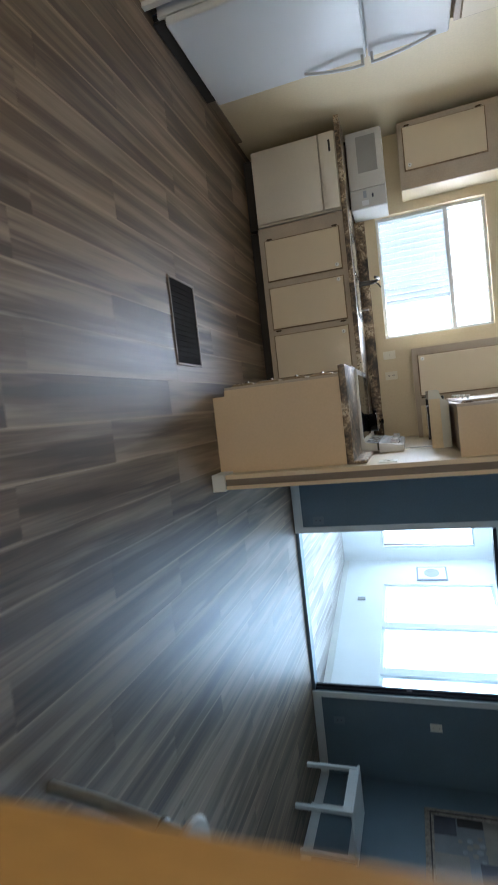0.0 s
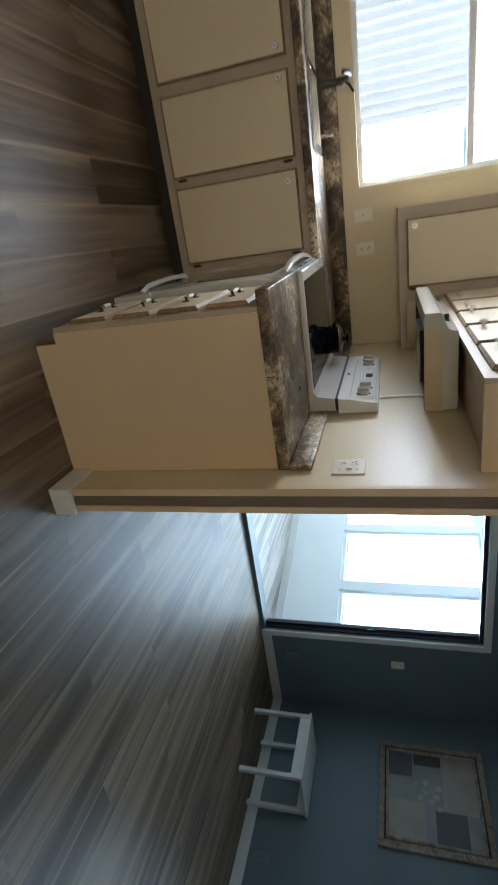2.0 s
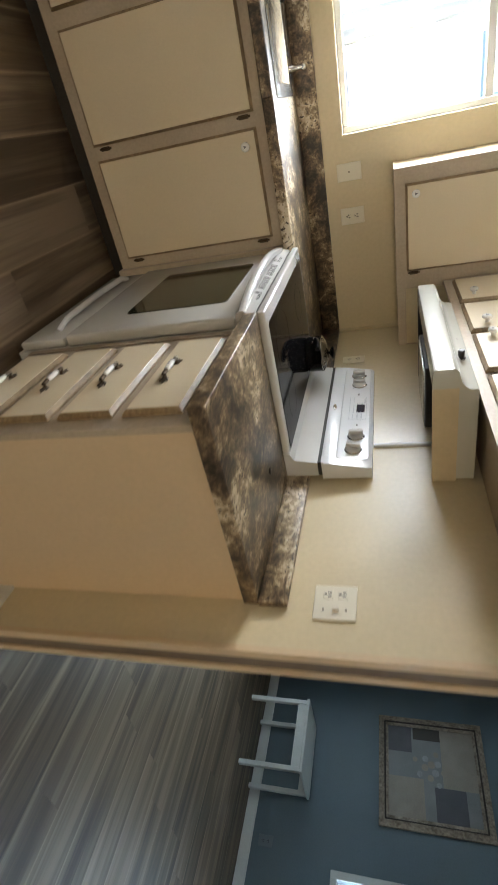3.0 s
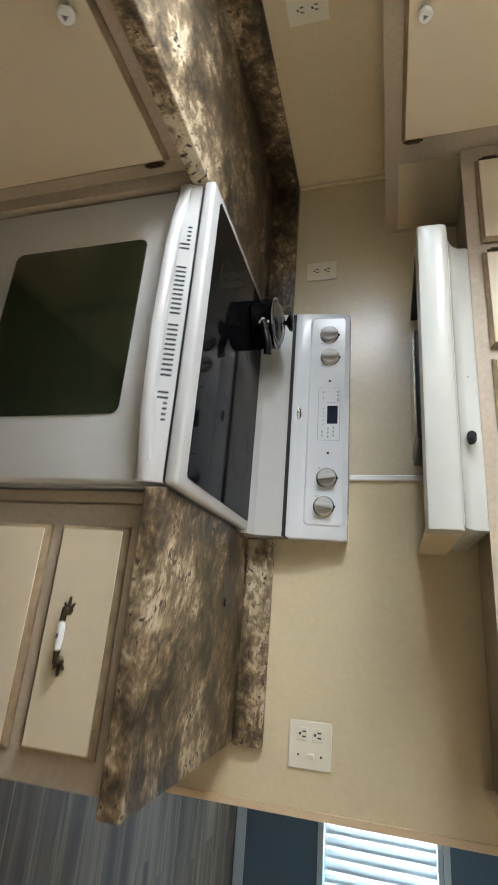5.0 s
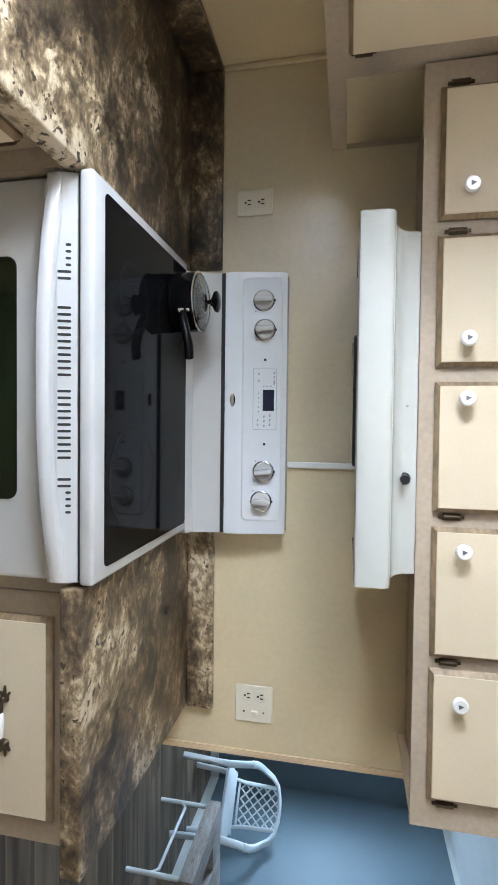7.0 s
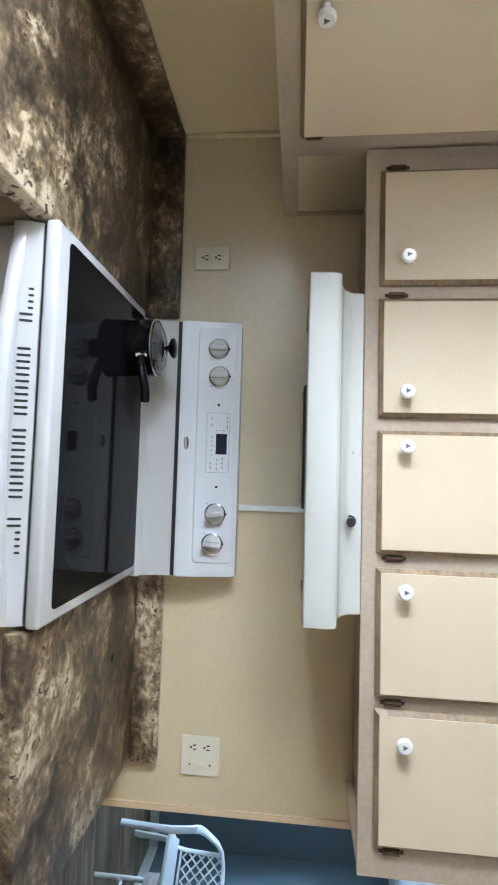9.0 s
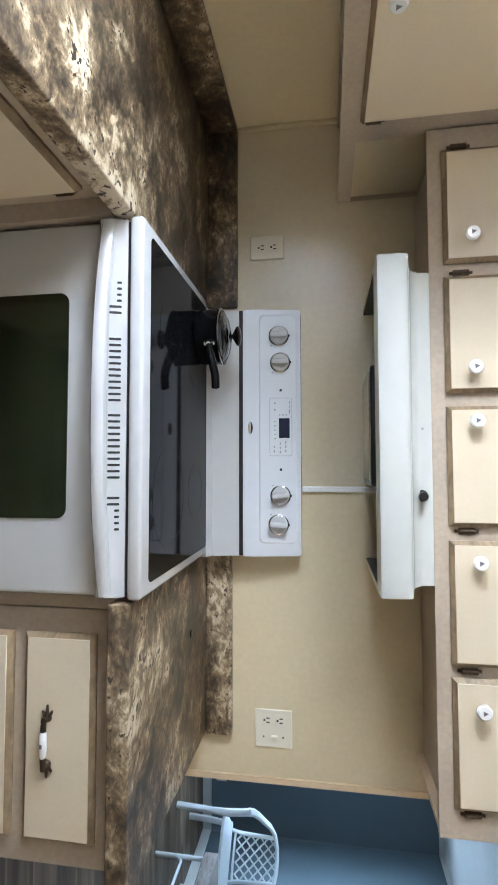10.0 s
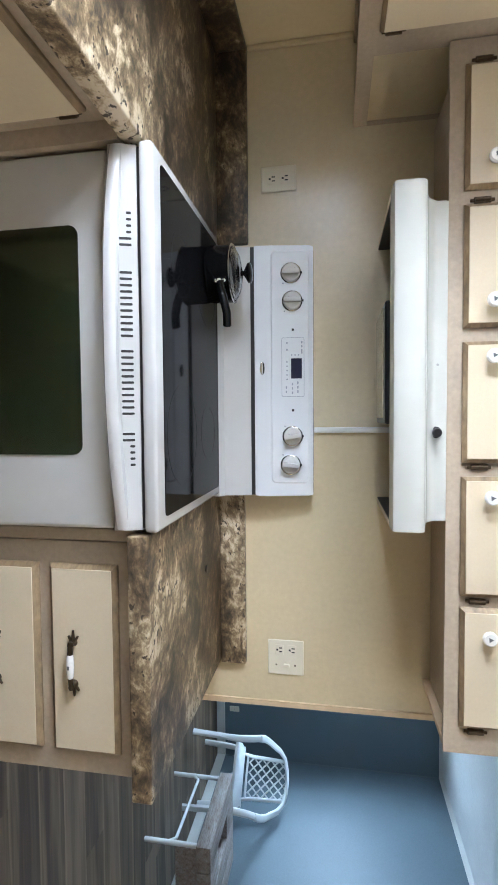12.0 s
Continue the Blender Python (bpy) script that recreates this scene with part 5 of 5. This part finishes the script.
for k in range(11):
    a = k * 2.4
    rr_ = 0.03 + 0.011 * k
    yy, zz = (P0 + P1) / 2 + 0.03 + rr_ * math.cos(a), (Q0 + Q1) / 2 + rr_ * math.sin(a)
    bm = lathe(B(), (EAST - 0.0172, yy, zz), (-1, 0, 0), [(0.030 - 0.001 * k, -0.0008), (0.030 - 0.001 * k, 0.0003)], 9)
    part("print_flower", bm, PICFLOWER if k % 2 else PICTAN, pc)

# white resin armchair
ch_ = thing("resin_armchair", (0, 0, 0), "white moulded plastic armchair with a lattice back", "chair")
def bars(pts, rad, flat=0.55):
    return tube(B(), pts, rad, 8, flat)
for s in (-1, 1):
    part("leg", bars([(s * 0.28, 0.25, 0.0), (s * 0.27, 0.235, 0.25), (s * 0.262, 0.225, 0.42), (s * 0.275, 0.20, 0.56), (s * 0.288, 0.14, 0.615)], 0.029, 0.7), RESIN, ch_, "", True)
    part("leg", bars([(s * 0.25, -0.29, 0.0), (s * 0.235, -0.25, 0.25), (s * 0.215, -0.215, 0.42)], 0.027, 0.7), RESIN, ch_, "", True)
    part("armrest", bars([(s * 0.286, 0.16, 0.605), (s * 0.295, 0.05, 0.640), (s * 0.29, -0.10, 0.665), (s * 0.265, -0.20, 0.705), (s * 0.235, -0.26, 0.755), (s * 0.18, -0.295, 0.80), (s * 0.09, -0.310, 0.822), (0, -0.314, 0.828)], 0.031, 0.6), RESIN, ch_, "", True)
    part("back_post", bars([(s * 0.18, -0.205, 0.41), (s * 0.165, -0.225, 0.50), (s * 0.16, -0.265, 0.64), (s * 0.155, -0.298, 0.80)], 0.017, 0.7), RESIN, ch_, "", True)
bm = B()
prism(bm, [(0.235, 0.23), (0.25, 0.0), (0.215, -0.215), (-0.215, -0.215), (-0.25, 0.0), (-0.235, 0.23), (-0.15, 0.26), (0.15, 0.26)], 2, 0.400, 0.425)
bmesh.ops.bevel(bm, geom=list(bm.edges), offset=0.006, segments=2, profile=0.5, affect="EDGES")
part("seat", bm, RESIN, ch_, "", True)
def back_at(u, v):
    return Vector((u, -0.215 - (v - 0.43) * 0.25, v))
part("back_rail", bars([back_at(-0.175, 0.455), back_at(0, 0.45) + Vector((0, -0.01, 0)), back_at(0.175, 0.455)], 0.020), RESIN, ch_, "", True)
V0, V1, HALF = 0.47, 0.81, 0.155
for k in range(-6, 12):
    for s in (-1, 1):
        pts = []
        for q in range(33):
            v = V0 + (V1 - V0) * q / 32
            u = s * (k * 0.078 - 0.20 + (v - V0))
            if abs(u) < HALF:
                pts.append(back_at(u, v) + Vector((0, 0.002 * s, 0)))
        if len(pts) >= 4:
            part("lattice_bar", tube(B(), [pts[0], pts[-1]], 0.0110, 6, 0.6), RESIN, ch_)
ch_.matrix_basis = pose(2.71, -4.30, 0.0, 0, 0, 51)

# small stool by the hall
st = thing("stool", (0.82, -3.93, 0.0), "tan wooden stool with splayed legs on the plank floor", "stool")
part("seat", lathe(B(), (0.82, -3.93, 0.60), (0, 0, 1), [(0.10, 0.0), (0.125, 0.006), (0.13, 0.018), (0.12, 0.028), (0.06, 0.030)], 28), STOOLWOOD, st, "", True)
for x0, y0 in ((0.81, -3.74), (0.94, -4.01), (0.70, -4.06)):
    x1, y1 = 0.82 + (x0 - 0.82) * 0.45, -3.93 + (y0 + 3.93) * 0.45
    part("leg", tube(B(), [(x0, y0, 0.0), (x0 + (x1 - x0) * 0.22, y0 + (y1 - y0) * 0.22, 0.2), (x0 + (x1 - x0) * 0.6, y0 + (y1 - y0) * 0.6, 0.42), (x1, y1, 0.603)], 0.024, 10, 0.8), STOOLWOOD, st, "", True)
# made-up chrome band that stands in for a glint on the leg
part("glint_band", cyl(B(), (0.8137, -3.808, 0.465), (0.8139, -3.812, 0.475), 0.025, n=14), CHROME, st, "chrome band added for a white glint")

# low table with a weathered top
g = thing("low_table", (1.9, -4.25, 0.0), "weathered grey plank table with an open middle on white legs", "table")
GX0, GX1, GY0, GY1, GZ = 1.50, 2.17, -4.62, -3.90, 0.47
for k in range(4):
    y0 = GY0 + k * (GY1 - GY0) / 4
    spans = ((GX0 - 0.02, GX1 + 0.02),) if k != 2 else ((GX0 - 0.02, GX0 + 0.20), (GX1 - 0.20, GX1 + 0.02))
    for xa, xb in spans:
        boxpart("top_plank", (xa, y0 + 0.002, GZ - 0.10, xb, y0 + (GY1 - GY0) / 4 - 0.002, GZ), GREYWOOD, g, "", 0.006, 2)
for x in (GX0 + 0.02, GX1 - 0.02):
    for y in (GY0 + 0.04, GY1 - 0.03):
        part("leg", cyl(B(), (x, y, 0.0), (x, y, GZ - 0.10), 0.016, n=12), RESIN, g, "", True)
boxpart("side_panel", (GX0 + 0.012, GY0 + 0.06, 0.215, GX0 + 0.028, GY1 - 0.05, GZ - 0.101), GREYWOOD, g, "weathered grey side board", 0.003)
for y in (GY0 + 0.04, GY1 - 0.03):
    part("stretcher", tube(B(), [(GX0 + 0.02, y, 0.16), (GX0 + 0.06, y, 0.21), (GX1 - 0.06, y, 0.21), (GX1 - 0.02, y, 0.16)], 0.011), RESIN, g, "", True)

# ---- floors: planks ----


def lay_planks(owner, mat, x0, x1, y0, y1, top, width, length, skip=None):
    """Rows of planks along y, each an object on a shared mesh, with staggered ends."""
    made = {}
    x = x0
    row = 0
    while x < x1 - 0.01:
        w = min(width, x1 - x)
        y = y0 - length * ((row * 0.37 + 0.13 * (row % 3)) % 1)
        while y < y1 - 0.01:
            a, b = max(y, y0), min(y + length, y1)
            if b - a > 0.03 and not (skip and skip(x, x + w, a, b)):
                key = (round(w, 3), round(b - a, 3))
                if key not in made:
                    bm = B()
                    g_, hw, hl, e = 0.0001, w / 2, (b - a) / 2, 0.0004
                    lo = [bm.verts.new(p) for p in ((-hw + g_, -hl + g_, -0.006), (hw - g_, -hl + g_, -0.006), (hw - g_, hl - g_, -0.006), (-hw + g_, hl - g_, -0.006))]
                    md = [bm.verts.new((v.co.x, v.co.y, -e * 0.7)) for v in lo]
                    hi = [bm.verts.new((v.co.x - math.copysign(e, v.co.x), v.co.y - math.copysign(e, v.co.y), 0)) for v in lo]
                    for r0, r1 in ((lo, md), (md, hi)):
                        for k in range(4):
                            bm.faces.new((r0[k], r0[(k + 1) % 4], r1[(k + 1) % 4], r1[k]))
                    bm.faces.new(hi)
                    me = bpy.data.meshes.new("plank")
                    bm.to_mesh(me)
                    bm.free()
                    me.materials.append(mat)
                    made[key] = me
                ob = new("plank", made[key])
                ob.parent = owner
                ob.location = (x + w / 2, (a + b) / 2, top)
            y += length
        x += width
        row += 1


floor = structure("floor", box(B(), WEST - 0.8, -6.84, -0.20, EAST + 0.14, NORTH + 0.14, -0.0055), SHADOWBOARD, "grey-brown wood-look vinyl plank floor", "floor")
lay_planks(floor, FLOORVINYL, WEST - 0.72, EAST, -6.7, NORTH + 0.1, 0.0, 0.196, 1.22)
floor2 = structure("floor_sunroom", box(B(), -0.72, NORTH + 0.14, -0.30, 3.5, SR1.y + 0.12, SRZ - 0.0055), SHADOWBOARD, "pale grey plank floor of the sunroom", "floor")
lay_planks(floor2, SUNVINYL, -0.6, 3.3, NORTH + 0.14, SR1.y, SRZ, 0.196, 1.22)
